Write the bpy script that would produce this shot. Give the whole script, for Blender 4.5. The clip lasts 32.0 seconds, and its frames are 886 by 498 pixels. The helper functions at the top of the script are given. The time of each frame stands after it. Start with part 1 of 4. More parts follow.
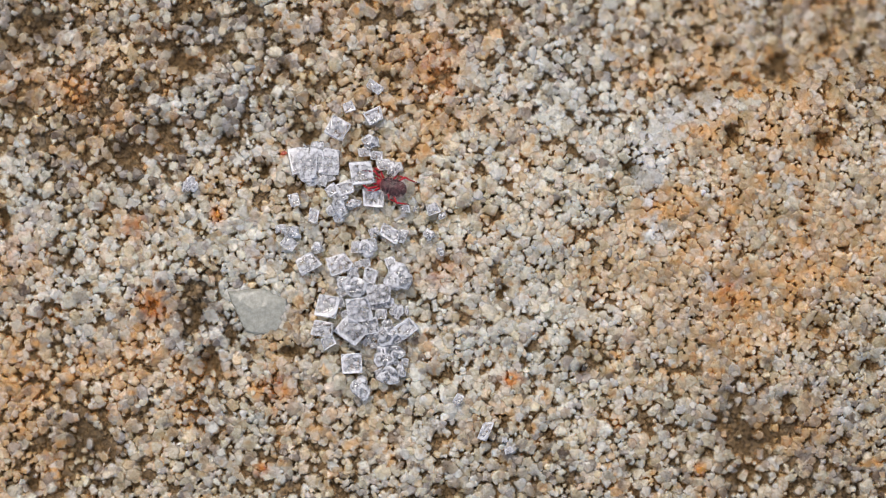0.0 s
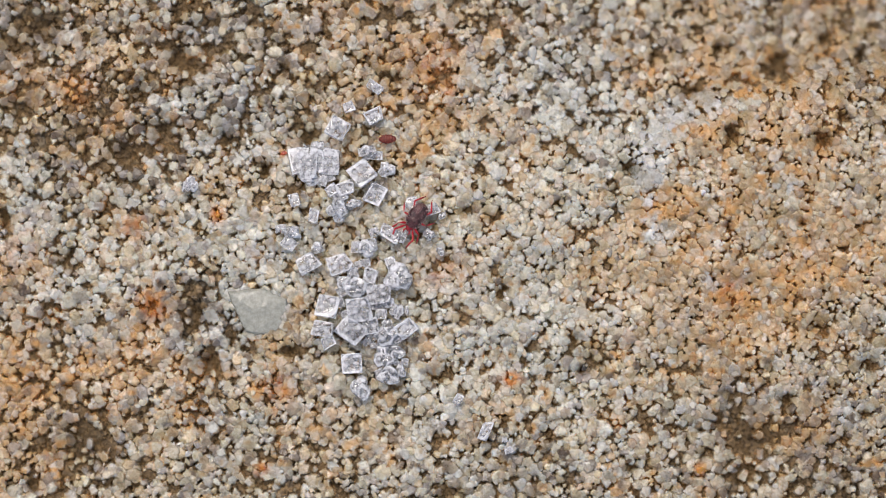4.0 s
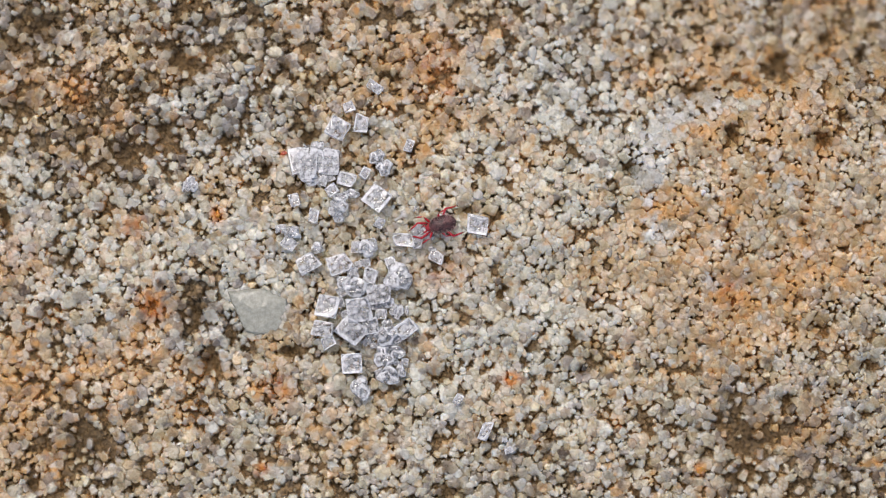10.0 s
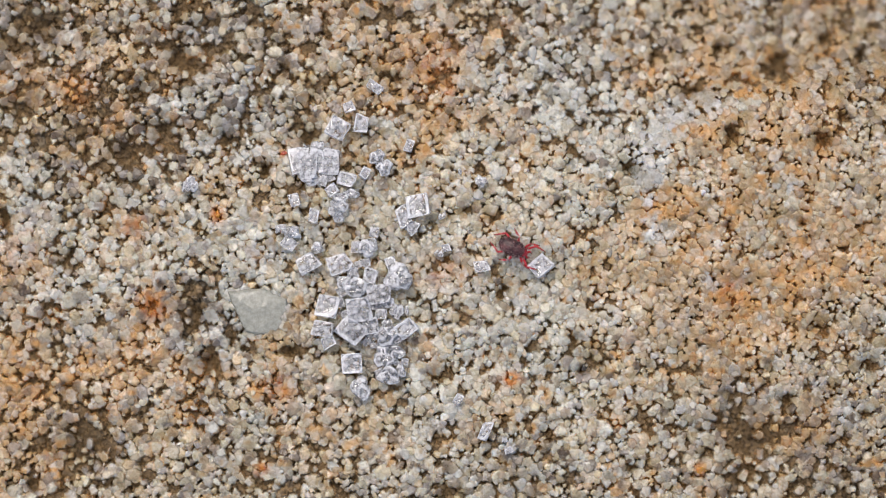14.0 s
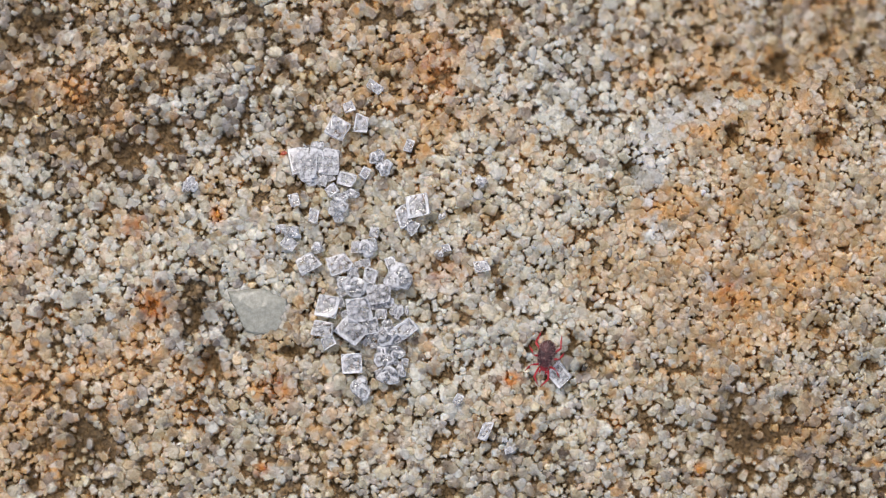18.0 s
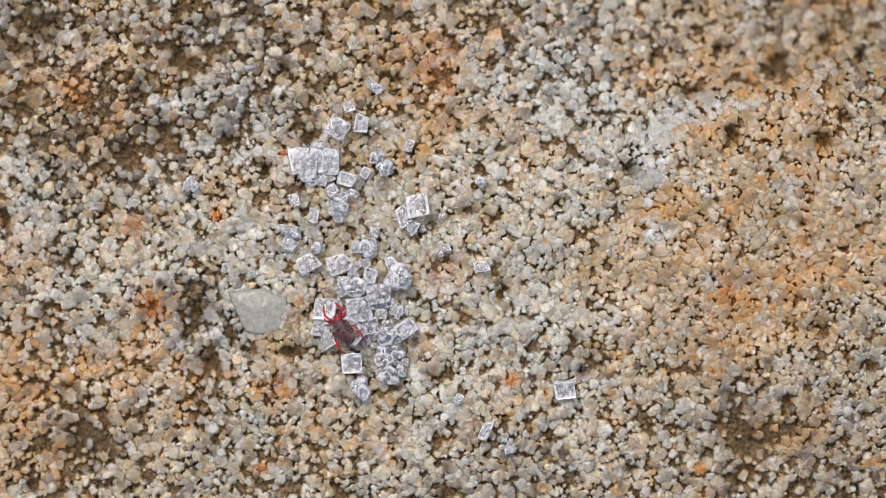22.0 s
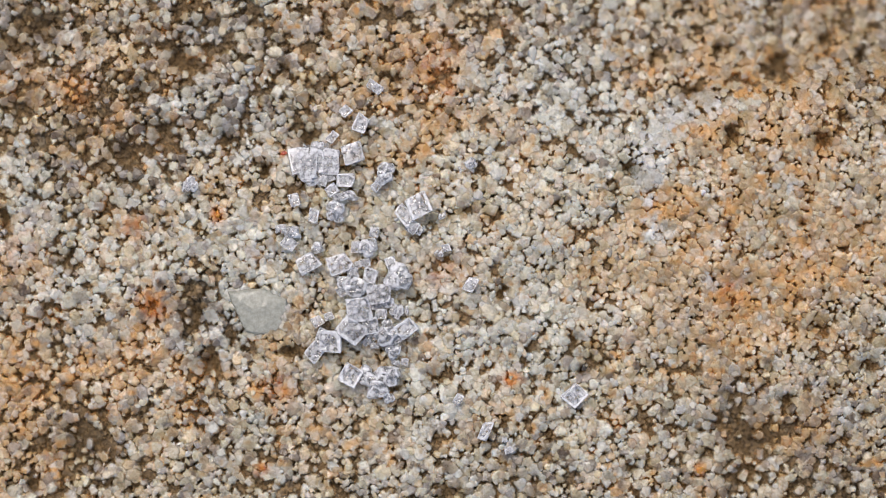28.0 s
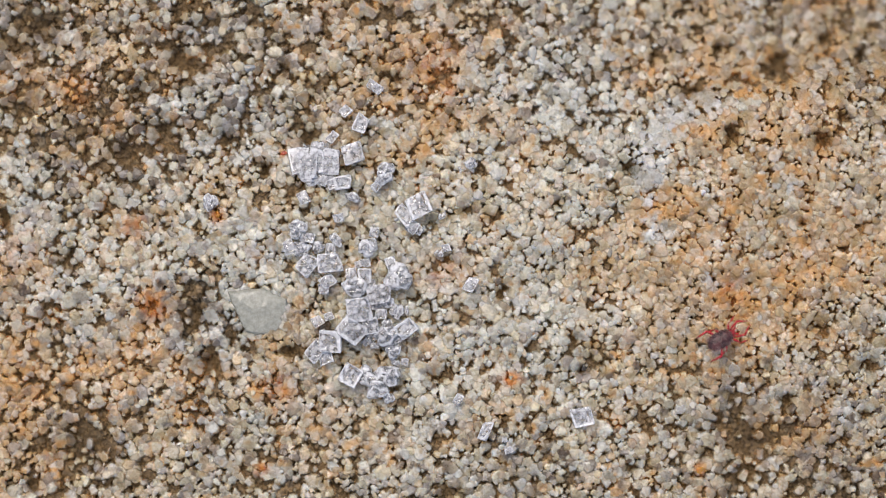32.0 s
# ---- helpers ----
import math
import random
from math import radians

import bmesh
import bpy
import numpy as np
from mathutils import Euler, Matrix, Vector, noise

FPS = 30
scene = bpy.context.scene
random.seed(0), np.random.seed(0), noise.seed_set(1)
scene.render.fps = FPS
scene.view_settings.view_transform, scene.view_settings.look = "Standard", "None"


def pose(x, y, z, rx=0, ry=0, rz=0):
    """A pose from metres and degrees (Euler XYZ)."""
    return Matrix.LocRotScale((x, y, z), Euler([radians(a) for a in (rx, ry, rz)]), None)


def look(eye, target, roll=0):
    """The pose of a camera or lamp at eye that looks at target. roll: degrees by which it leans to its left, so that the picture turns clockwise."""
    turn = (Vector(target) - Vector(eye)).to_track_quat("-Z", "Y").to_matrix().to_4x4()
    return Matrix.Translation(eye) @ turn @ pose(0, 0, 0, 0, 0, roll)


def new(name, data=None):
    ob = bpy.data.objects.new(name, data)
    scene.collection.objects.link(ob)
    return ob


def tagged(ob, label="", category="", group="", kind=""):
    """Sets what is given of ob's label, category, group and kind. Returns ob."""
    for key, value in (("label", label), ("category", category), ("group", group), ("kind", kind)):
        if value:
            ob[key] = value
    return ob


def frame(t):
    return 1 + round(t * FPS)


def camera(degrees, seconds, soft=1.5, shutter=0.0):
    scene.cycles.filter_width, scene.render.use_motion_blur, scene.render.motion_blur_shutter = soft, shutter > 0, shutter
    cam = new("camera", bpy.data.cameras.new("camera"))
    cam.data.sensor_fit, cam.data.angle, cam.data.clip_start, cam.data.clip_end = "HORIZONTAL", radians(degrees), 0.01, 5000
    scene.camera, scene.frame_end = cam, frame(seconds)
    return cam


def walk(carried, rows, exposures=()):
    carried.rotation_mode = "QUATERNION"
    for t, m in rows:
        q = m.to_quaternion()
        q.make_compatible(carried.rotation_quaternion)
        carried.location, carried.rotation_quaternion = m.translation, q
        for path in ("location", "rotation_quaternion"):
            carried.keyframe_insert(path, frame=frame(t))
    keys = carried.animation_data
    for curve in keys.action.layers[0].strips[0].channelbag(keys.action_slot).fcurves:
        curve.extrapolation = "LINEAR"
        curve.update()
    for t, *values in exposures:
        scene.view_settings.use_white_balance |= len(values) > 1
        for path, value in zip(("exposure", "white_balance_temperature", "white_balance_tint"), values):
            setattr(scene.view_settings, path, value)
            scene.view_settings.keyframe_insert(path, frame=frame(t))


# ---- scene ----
import itertools

# Plan: a few square centimetres of sandstone seen from straight above.
# PX is the width of one unit of the plan; plan x runs right, plan y runs down, origin in the upper left.
PX = 16e-6
CAM_Z = 0.15
cam = camera(2 * math.degrees(math.atan(784 * PX / CAM_Z)), 32.0, soft=0.95)
cam.data.dof.use_dof = True
cam.data.dof.focus_distance = CAM_Z - 0.0001
cam.data.dof.aperture_fstop = 19.0
walk(cam, [(0.0, pose(0, 0, CAM_Z)), (32.0, pose(0, 0, CAM_Z))], exposures=[(0.0, -0.7), (32.0, -0.7)])

# ---- light: bright hazy daylight from above ----
SUN_ELEVATION, SUN_AZIMUTH = 64, 115
world = bpy.data.worlds.new("sky")
scene.world = world
world.use_nodes = True
sky = world.node_tree.nodes.new("ShaderNodeTexSky")
sky.sky_type = "NISHITA"
sky.sun_disc = False
sky.sun_elevation = radians(SUN_ELEVATION)
sky.sun_rotation = radians(90 - SUN_AZIMUTH)
sky.air_density, sky.dust_density = 0.7, 4.0
background = world.node_tree.nodes["Background"]
background.inputs["Strength"].default_value = 0.275
world.node_tree.links.new(sky.outputs["Color"], background.inputs["Color"])
sun = new("sun", bpy.data.lights.new("sun", "SUN"))
sun.data.energy, sun.data.angle, sun.data.color = 0.95, radians(20), (1.0, 0.95, 0.88)
SUN_DIR = Vector((math.cos(radians(SUN_AZIMUTH)) * math.cos(radians(SUN_ELEVATION)),
                  math.sin(radians(SUN_AZIMUTH)) * math.cos(radians(SUN_ELEVATION)), math.sin(radians(SUN_ELEVATION))))
sun.matrix_basis = look(SUN_DIR * 0.5, (0, 0, 0))


# ---- materials ----
def material(name):
    m = bpy.data.materials.new(name)
    m.use_nodes = True
    return m, m.node_tree.nodes, m.node_tree.links, m.node_tree.nodes["Principled BSDF"]


def noise_node(nodes, links, scale, detail=4.0, rough=0.6):
    n = nodes.new("ShaderNodeTexNoise")
    n.inputs["Scale"].default_value, n.inputs["Detail"].default_value, n.inputs["Roughness"].default_value = scale, detail, rough
    co = nodes.new("ShaderNodeTexCoord")
    links.new(co.outputs["Object"], n.inputs["Vector"])
    return n


def ramp_node(nodes, links, source, stops):
    r = nodes.new("ShaderNodeValToRGB")
    while len(r.color_ramp.elements) < len(stops):
        r.color_ramp.elements.new(0.5)
    for e, (at, c) in zip(r.color_ramp.elements, stops):
        e.position, e.color = at, (*c, 1)
    links.new(source, r.inputs["Fac"])
    return r


def bump_on(nodes, links, bsdf, source, strength, distance):
    b = nodes.new("ShaderNodeBump")
    b.inputs["Strength"].default_value, b.inputs["Distance"].default_value = strength, distance
    links.new(source, b.inputs["Height"])
    links.new(b.outputs["Normal"], bsdf.inputs["Normal"])


def make_grain_material(name, depth):
    """Quartz grains: the tint of each grain is an attribute; faint clouding and worn pits come from noise, light goes deep into them."""
    m, nodes, links, bsdf = material(name)
    at = nodes.new("ShaderNodeAttribute")
    at.attribute_name = "grain_tint"
    cloud = noise_node(nodes, links, 6500, 4, 0.65)
    veil = ramp_node(nodes, links, cloud.outputs["Fac"], [(0.30, (0.74, 0.70, 0.63)), (0.5, (1.0, 1.0, 1.0)), (0.72, (1.14, 1.14, 1.15))])
    speck = noise_node(nodes, links, 26000, 2, 0.6)
    dust = ramp_node(nodes, links, speck.outputs["Fac"], [(0.30, (0.68, 0.62, 0.54)), (0.42, (1.0, 1.0, 1.0)), (0.7, (1.1, 1.1, 1.1))])
    source = at.outputs["Color"]
    for layer, share in ((veil, 0.4), (dust, 0.1)):
        mix = nodes.new("ShaderNodeMix")
        mix.data_type, mix.blend_type = "RGBA", "MULTIPLY"
        mix.inputs["Factor"].default_value = share
        links.new(source, mix.inputs["A"])
        links.new(layer.outputs["Color"], mix.inputs["B"])
        source = mix.outputs["Result"]
    links.new(source, bsdf.inputs["Base Color"])
    gloss = ramp_node(nodes, links, cloud.outputs["Fac"], [(0.35, (0.18,) * 3), (0.65, (0.42,) * 3)])
    links.new(gloss.outputs["Color"], bsdf.inputs["Roughness"])
    links.new(at.outputs["Alpha"], bsdf.inputs["Subsurface Weight"])
    bsdf.inputs["Subsurface Scale"].default_value = depth
    bsdf.inputs["Subsurface Radius"].default_value = (1.0, 0.85, 0.65)
    bsdf.inputs["IOR"].default_value = 1.54
    shine = nodes.new("ShaderNodeMapRange")
    shine.inputs["To Min"].default_value, shine.inputs["To Max"].default_value = 0.1, 0.6
    links.new(at.outputs["Alpha"], shine.inputs["Value"])
    links.new(shine.outputs["Result"], bsdf.inputs["Specular IOR Level"])
    bump_on(nodes, links, bsdf, noise_node(nodes, links, 9000, 3).outputs["Fac"], 0.3, 2.5e-5)
    return m


def make_cement_material():
    """The fine brown cement between the grains."""
    m, nodes, links, bsdf = material("iron_cement")
    at = nodes.new("ShaderNodeAttribute")
    at.attribute_name = "grain_tint"
    n = noise_node(nodes, links, 11000, 6, 0.7)
    r = ramp_node(nodes, links, n.outputs["Fac"], [(0.3, (0.35, 0.33, 0.30)), (0.55, (1.0, 1.0, 1.0)), (0.75, (1.7, 1.65, 1.5))])
    mix = nodes.new("ShaderNodeMix")
    mix.data_type, mix.blend_type = "RGBA", "MULTIPLY"
    mix.inputs["Factor"].default_value = 1.0
    links.new(at.outputs["Color"], mix.inputs["A"])
    links.new(r.outputs["Color"], mix.inputs["B"])
    links.new(mix.outputs["Result"], bsdf.inputs["Base Color"])
    bsdf.inputs["Roughness"].default_value = 0.8
    bump_on(nodes, links, bsdf, n.outputs["Fac"], 0.9, 4e-5)
    return m


def make_sugar_material(name, through_share, transmission, rough):
    """Sugar: clear with cloudy veils; part of the light goes straight through."""
    m, nodes, links, bsdf = material(name)
    n = noise_node(nodes, links, 6000, 3, 0.65)
    r = ramp_node(nodes, links, n.outputs["Fac"], [(0.43, (transmission,) * 3), (0.58, (transmission * 0.43,) * 3)])
    links.new(r.outputs["Color"], bsdf.inputs["Transmission Weight"])
    bsdf.inputs["Base Color"].default_value = (0.99, 0.99, 0.985, 1)
    bsdf.inputs["Roughness"].default_value = rough
    bsdf.inputs["IOR"].default_value = 1.54
    chips = nodes.new("ShaderNodeTexVoronoi")
    chips.inputs["Scale"].default_value = 5500
    co = nodes.new("ShaderNodeTexCoord")
    links.new(co.outputs["Object"], chips.inputs["Vector"])
    add = nodes.new("ShaderNodeMath")
    add.operation = "ADD"
    links.new(chips.outputs["Distance"], add.inputs[0])
    links.new(noise_node(nodes, links, 7000, 2).outputs["Fac"], add.inputs[1])
    bump_on(nodes, links, bsdf, add.outputs["Value"], 0.55, 3.5e-5)
    clear = nodes.new("ShaderNodeBsdfTransparent")
    mix = nodes.new("ShaderNodeMixShader")
    mix.inputs["Fac"].default_value = through_share
    links.new(bsdf.outputs["BSDF"], mix.inputs[1])
    links.new(clear.outputs["BSDF"], mix.inputs[2])
    links.new(mix.outputs["Shader"], nodes["Material Output"].inputs["Surface"])
    return m


def make_plain(name, dark, light, scale, rough, bump=0.3, depth=1e-5, ior=1.5, spread=0.2):
    m, nodes, links, bsdf = material(name)
    n = noise_node(nodes, links, scale, 4)
    r = ramp_node(nodes, links, n.outputs["Fac"], [(0.5 - spread, dark), (0.5 + spread, light)])
    links.new(r.outputs["Color"], bsdf.inputs["Base Color"])
    bsdf.inputs["Roughness"].default_value = rough
    bsdf.inputs["IOR"].default_value = ior
    bump_on(nodes, links, bsdf, n.outputs["Fac"], bump, depth)
    return m


GRAIN = make_grain_material("quartz_grain", 4.5e-4)
LOOSE_GRAIN = make_grain_material("loose_quartz_grain", 7e-5)
CEMENT = make_cement_material()
SUGAR = make_sugar_material("sugar", 0.0, 0.92, 0.0)
SUGAR_MILK = make_sugar_material("milky_sugar", 0.0, 0.78, 0.0)
SUGAR_EDGE = make_sugar_material("worn_sugar_edge", 0.0, 0.42, 0.05)
PEBBLE = make_plain("grey_quartz", (0.31, 0.31, 0.25), (0.48, 0.475, 0.395), 9000, 0.2, 0.5, 1.5e-5)
MITE_BODY = make_plain("mite_skin", (0.014, 0.005, 0.005), (0.145, 0.052, 0.050), 6500, 0.30, 1.0, 4e-5, spread=0.12)
MITE_RED = make_plain("mite_leg", (0.40, 0.009, 0.018), (0.64, 0.032, 0.045), 12000, 0.35, 0.2)
MITE_HEAD = make_plain("mite_head", (0.20, 0.012, 0.018), (0.46, 0.035, 0.045), 12000, 0.4, 0.4)
MITE_HAIR = make_plain("mite_bristle", (0.38, 0.26, 0.24), (0.56, 0.44, 0.40), 12000, 0.4, 0.1)

BUG_SKIN = make_plain("bug_shell", (0.10, 0.016, 0.010), (0.24, 0.04, 0.018), 16000, 0.4, 0.4)
BUG_LEG = make_plain("bug_leg", (0.35, 0.10, 0.03), (0.5, 0.18, 0.06), 16000, 0.4, 0.2)


# ---- sandstone ----
def plan(px, py, z=0.0):
    return Vector(((px - 784) * PX, (441 - py) * PX, z))


def blobs(u, v, rows):
    """Sum of soft patches on the plan: each row is x, y, radius, amount."""
    f = np.zeros(np.shape(u))
    for x, y, r, a in rows:
        f = f + a * np.exp(-((u - x) ** 2 + (v - y) ** 2) / (r * r))
    return f


def value_noise(u, v, scale, seed):
    """Smooth noise between -1 and 1 on the plan."""
    rs = np.random.RandomState(seed)
    g = rs.uniform(-1, 1, (64, 64))
    a, b = np.asarray(u) / scale + 20, np.asarray(v) / scale + 20
    i, j = np.floor(a).astype(int), np.floor(b).astype(int)
    s, t = a - i, b - j
    s, t = s * s * (3 - 2 * s), t * t * (3 - 2 * t)
    def at(p, q):
        return g[p % 64, q % 64]
    return (at(i, j) * (1 - s) + at(i + 1, j) * s) * (1 - t) + (at(i, j + 1) * (1 - s) + at(i + 1, j + 1) * s) * t


IRON = [(1060, 700, 140, 0.2), (830, 300, 160, 0.2), (1350, 330, 190, 0.5), (1480, 480, 170, 0.45), (1300, 560, 170, 0.38), (1190, 380, 90, 0.4), (1420, 190, 120, 0.15),
        (1430, 760, 110, 0.38), (60, 640, 110, 0.75), (250, 660, 100, 0.6), (130, 180, 110, 0.35), (230, 60, 160, 0.38), (1530, 40, 110, 0.5),
        (620, 90, 150, 0.4), (1300, 40, 160, 0.3), (1130, 60, 120, 0.25), (60, 800, 90, 0.6), (640, 760, 140, 0.25), (1180, 820, 130, 0.25)]
IRON_SPOTS = [(904, 671, 8, 3.5), (916, 675, 12, 0.5), (897, 668, 16, 0.2), (385, 380, 12, 1.2), (140, 160, 26, 0.5), (270, 540, 26, 0.9),
              (235, 400, 24, 0.7), (1240, 832, 10, 1.2), (462, 832, 10, 1.1), (500, 272, 6, 2.0), (1290, 515, 26, 0.7),
              (795, 164, 7, 1.0), (490, 690, 30, 0.6), (780, 480, 40, 0.3), (30, 450, 50, 0.3), (770, 120, 50, 0.4)]
CLEAN = [(300, 620, 180, 0.25), (200, 500, 140, 0.25), (400, 200, 120, 0.7), (290, 215, 70, 0.5), (930, 120, 100, 0.6), (1080, 200, 120, 0.6), (1050, 90, 90, 0.4),
         (60, 330, 90, 0.6), (340, 560, 100, 0.6), (150, 560, 90, 0.4), (440, 470, 70, 0.5), (1160, 270, 70, 0.8),
         (1010, 420, 110, 0.4), (1040, 700, 120, 0.1), (110, 720, 90, 0.4), (1500, 700, 90, 0.4), (800, 640, 110, 0.3)]
DARK = [(60, 90, 110, 0.8), (330, 90, 70, 0.5), (290, 250, 120, 0.3), (420, 250, 70, 0.6), (245, 155, 40, 0.4),
        (350, 600, 80, 0.65), (130, 790, 80, 0.9), (150, 280, 100, 0.6), (540, 60, 60, 0.35), (1320, 760, 80, 0.35),
        (1450, 590, 60, 0.35), (1520, 840, 80, 0.5), (1260, 760, 60, 0.2), (330, 500, 60, 0.4), (690, 160, 50, 0.3)]
# Top and bottom edge rows imitate lens falloff with browner grains and more hollows.
DARK += [(200, 875, 140, 0.35), (420, 880, 140, 0.4), (700, 875, 140, 0.4), (900, 870, 140, 0.25), (1200, 875, 140, 0.3), (200, 5, 140, 0.3), (450, 5, 140, 0.3), (760, 5, 140, 0.3), (950, 5, 140, 0.3), (1490, 860, 120, 0.5), (1100, 60, 120, 0.25), (60, 60, 110, 0.4), (60, 220, 90, 0.4), (480, 120, 120, 0.35), (660, 50, 100, 0.3), (1540, 20, 110, 0.8), (1540, 150, 80, 0.3), (100, 850, 150, 0.4), (520, 810, 180, 0.3), (1000, 850, 180, 0.3), (1420, 820, 180, 0.35), (480, 40, 150, 0.3), (1250, 40, 200, 0.25), (20, 560, 120, 0.25)]
IRON += [(40, 650, 90, 0.25), (230, 640, 70, 0.25), (70, 860, 70, 0.3), (490, 700, 60, 0.25), (1190, 370, 60, 0.25), (1430, 770, 60, 0.3), (880, 60, 90, 0.3), (860, 220, 80, 0.25), (930, 260, 50, 0.3), (1450, 60, 150, 0.1), (1250, 260, 70, 0.35), (1350, 200, 70, 0.3), (1480, 170, 80, 0.3), (1250, 640, 70, 0.3), (1530, 440, 70, 0.3), (1280, 440, 80, 0.2), (700, 250, 90, 0.2), (650, 60, 110, 0.2),
         (230, 440, 45, 0.4), (270, 530, 40, 0.5), (60, 350, 50, 0.35), (760, 130, 45, 0.4), (30, 700, 60, 0.3), (1200, 130, 80, 0.12)]
DARK += [(90, 100, 140, 0.12), (60, 230, 110, 0.3), (880, 40, 90, 0.3), (880, 200, 90, 0.22), (1080, 200, 90, 0.15), (1480, 80, 110, 0.2), (1490, 330, 100, 0.2), (90, 665, 110, 0.35), (300, 660, 80, 0.25), (870, 665, 90, 0.2),
         (310, 115, 45, 0.45), (300, 240, 50, 0.45), (210, 285, 70, 0.4), (470, 310, 40, 0.3), (540, 232, 35, 0.7), (620, 225, 40, 0.3), (760, 130, 40, 0.5), (760, 160, 30, 0.3), (340, 565, 45, 0.5), (420, 620, 45, 0.35),
         (120, 700, 45, 0.5), (130, 800, 50, 0.5), (1040, 640, 32, 0.6), (1315, 745, 40, 0.5), (1330, 790, 35, 0.5), (1490, 585, 50, 0.4), (1400, 480, 30, 0.25), (60, 75, 50, 0.4), (20, 120, 40, 0.4),
         (350, 60, 40, 0.35), (500, 120, 40, 0.35), (1450, 50, 160, 0.3), (1250, 60, 120, 0.2)]
CLEAN += [(250, 195, 45, 0.5), (400, 215, 60, 0.4), (1060, 250, 90, 0.5), (940, 110, 70, 0.3), (850, 280, 70, 0.3), (420, 470, 60, 0.3), (220, 520, 70, 0.35), (100, 505, 60, 0.3), (900, 480, 120, 0.3), (860, 600, 110, 0.25)]
PITS = [(1380, 112, 22, 1.7), (1297, 240, 14, 1.3), (1455, 250, 16, 1.3), (1040, 635, 26, 0.7), (1335, 785, 26, 0.8),
        (548, 236, 20, 0.9), (120, 458, 22, 0.8), (240, 155, 20, 0.8), (768, 668, 16, 0.8), (370, 648, 26, 1.0),
        (85, 560, 18, 0.6), (405, 240, 16, 0.8), (470, 300, 10, 0.9), (285, 505, 7, 1.0), (1030, 655, 9, 1.0)]
PITS += [(70, 55, 20, 0.7), (30, 185, 26, 0.7), (320, 110, 22, 0.7), (290, 238, 26, 0.7), (160, 250, 18, 0.6), (220, 272, 22, 0.6), (12, 386, 16, 0.8),
         (60, 352, 14, 0.6), (500, 122, 12, 0.7), (702, 142, 16, 0.5), (258, 566, 18, 0.7), (350, 562, 20, 0.7), (122, 692, 14, 0.8), (150, 792, 34, 0.7)]
PITS += [(512, 622, 11, 0.8), (1275, 82, 9, 1.0), (1055, 50, 9, 0.9), (1112, 300, 9, 0.9), (1010, 292, 9, 0.8), (1462, 66, 9, 0.9), (1530, 90, 10, 0.9),
         (1420, 396, 10, 0.8), (1288, 400, 9, 0.8), (822, 370, 14, 0.7), (990, 360, 12, 0.6), (1492, 206, 11, 0.8), (1390, 712, 14, 0.7), (1292, 700, 12, 0.7)]
PITS += [(1450, 582, 16, 0.7), (1540, 650, 16, 0.7), (1320, 842, 18, 0.7), (1270, 752, 16, 0.7), (1150, 656, 11, 0.8), (1530, 732, 14, 0.7), (1120, 832, 12, 0.7),
         (960, 868, 14, 0.7), (892, 516, 11, 0.7), (1020, 600, 10, 0.9), (1230, 162, 10, 0.7), (1160, 102, 9, 0.6), (60, 860, 16, 0.7), (1365, 650, 10, 0.6)]


def ridge_side(u, v):
    """Above 0 on the raised shelf that the curved edge bounds."""
    up, down = np.maximum(300 - v, 0), np.maximum(v - 300, 0)
    edge = 1120 + 8.2e-5 * up ** 2.92 + 0.0013 * down ** 2
    slope = 2.4e-4 * up ** 1.92 + 0.0026 * down
    return (u - edge) / 60.0 / np.sqrt(1 + slope ** 2) + 0.12 * value_noise(u, v, 40, 9)


def relief(u, v):
    """Height of the stone in metres, on the plan."""
    step = 1 / (1 + np.exp(-8 * (ridge_side(u, v) - 0.15)))
    h = 0.35e-3 * step * np.exp(-((v - 330) / 420.0) ** 2)
    h = h - 1.4e-3 / (1 + np.exp(-(u - 960 - 1.5 * np.maximum(v, 0)) / 120.0)) / (1 + np.exp(1.7 * (ridge_side(u, v) - 0.1)))
    h = h + 0.16e-3 * value_noise(u, v, 190, 3) + 0.09e-3 * value_noise(u, v, 70, 4) + 0.05e-3 * value_noise(u, v, 28, 5)
    h = h - 0.11e-3 * np.exp(-((ridge_side(u, v) + 0.2) / 0.22) ** 2) * (v < 330)
    h = h - 0.16e-3 * blobs(u, v, DARK) - 0.34e-3 * blobs(u, v, PITS)
    return h


def surface_z(px, py):
    return float(relief(np.array([float(px)]), np.array([float(py)]))[0])


def color_layer(mesh, colours, quartz=1.0):
    """The base colour of each point, with its share of bare quartz as alpha."""
    layer = mesh.color_attributes.new("grain_tint", "FLOAT_COLOR", "POINT")
    data = np.ones((len(mesh.vertices), 4), np.float32)
    data[:, :3] = colours
    data[:, 3] = quartz
    layer.data.foreach_set("color", data.ravel())


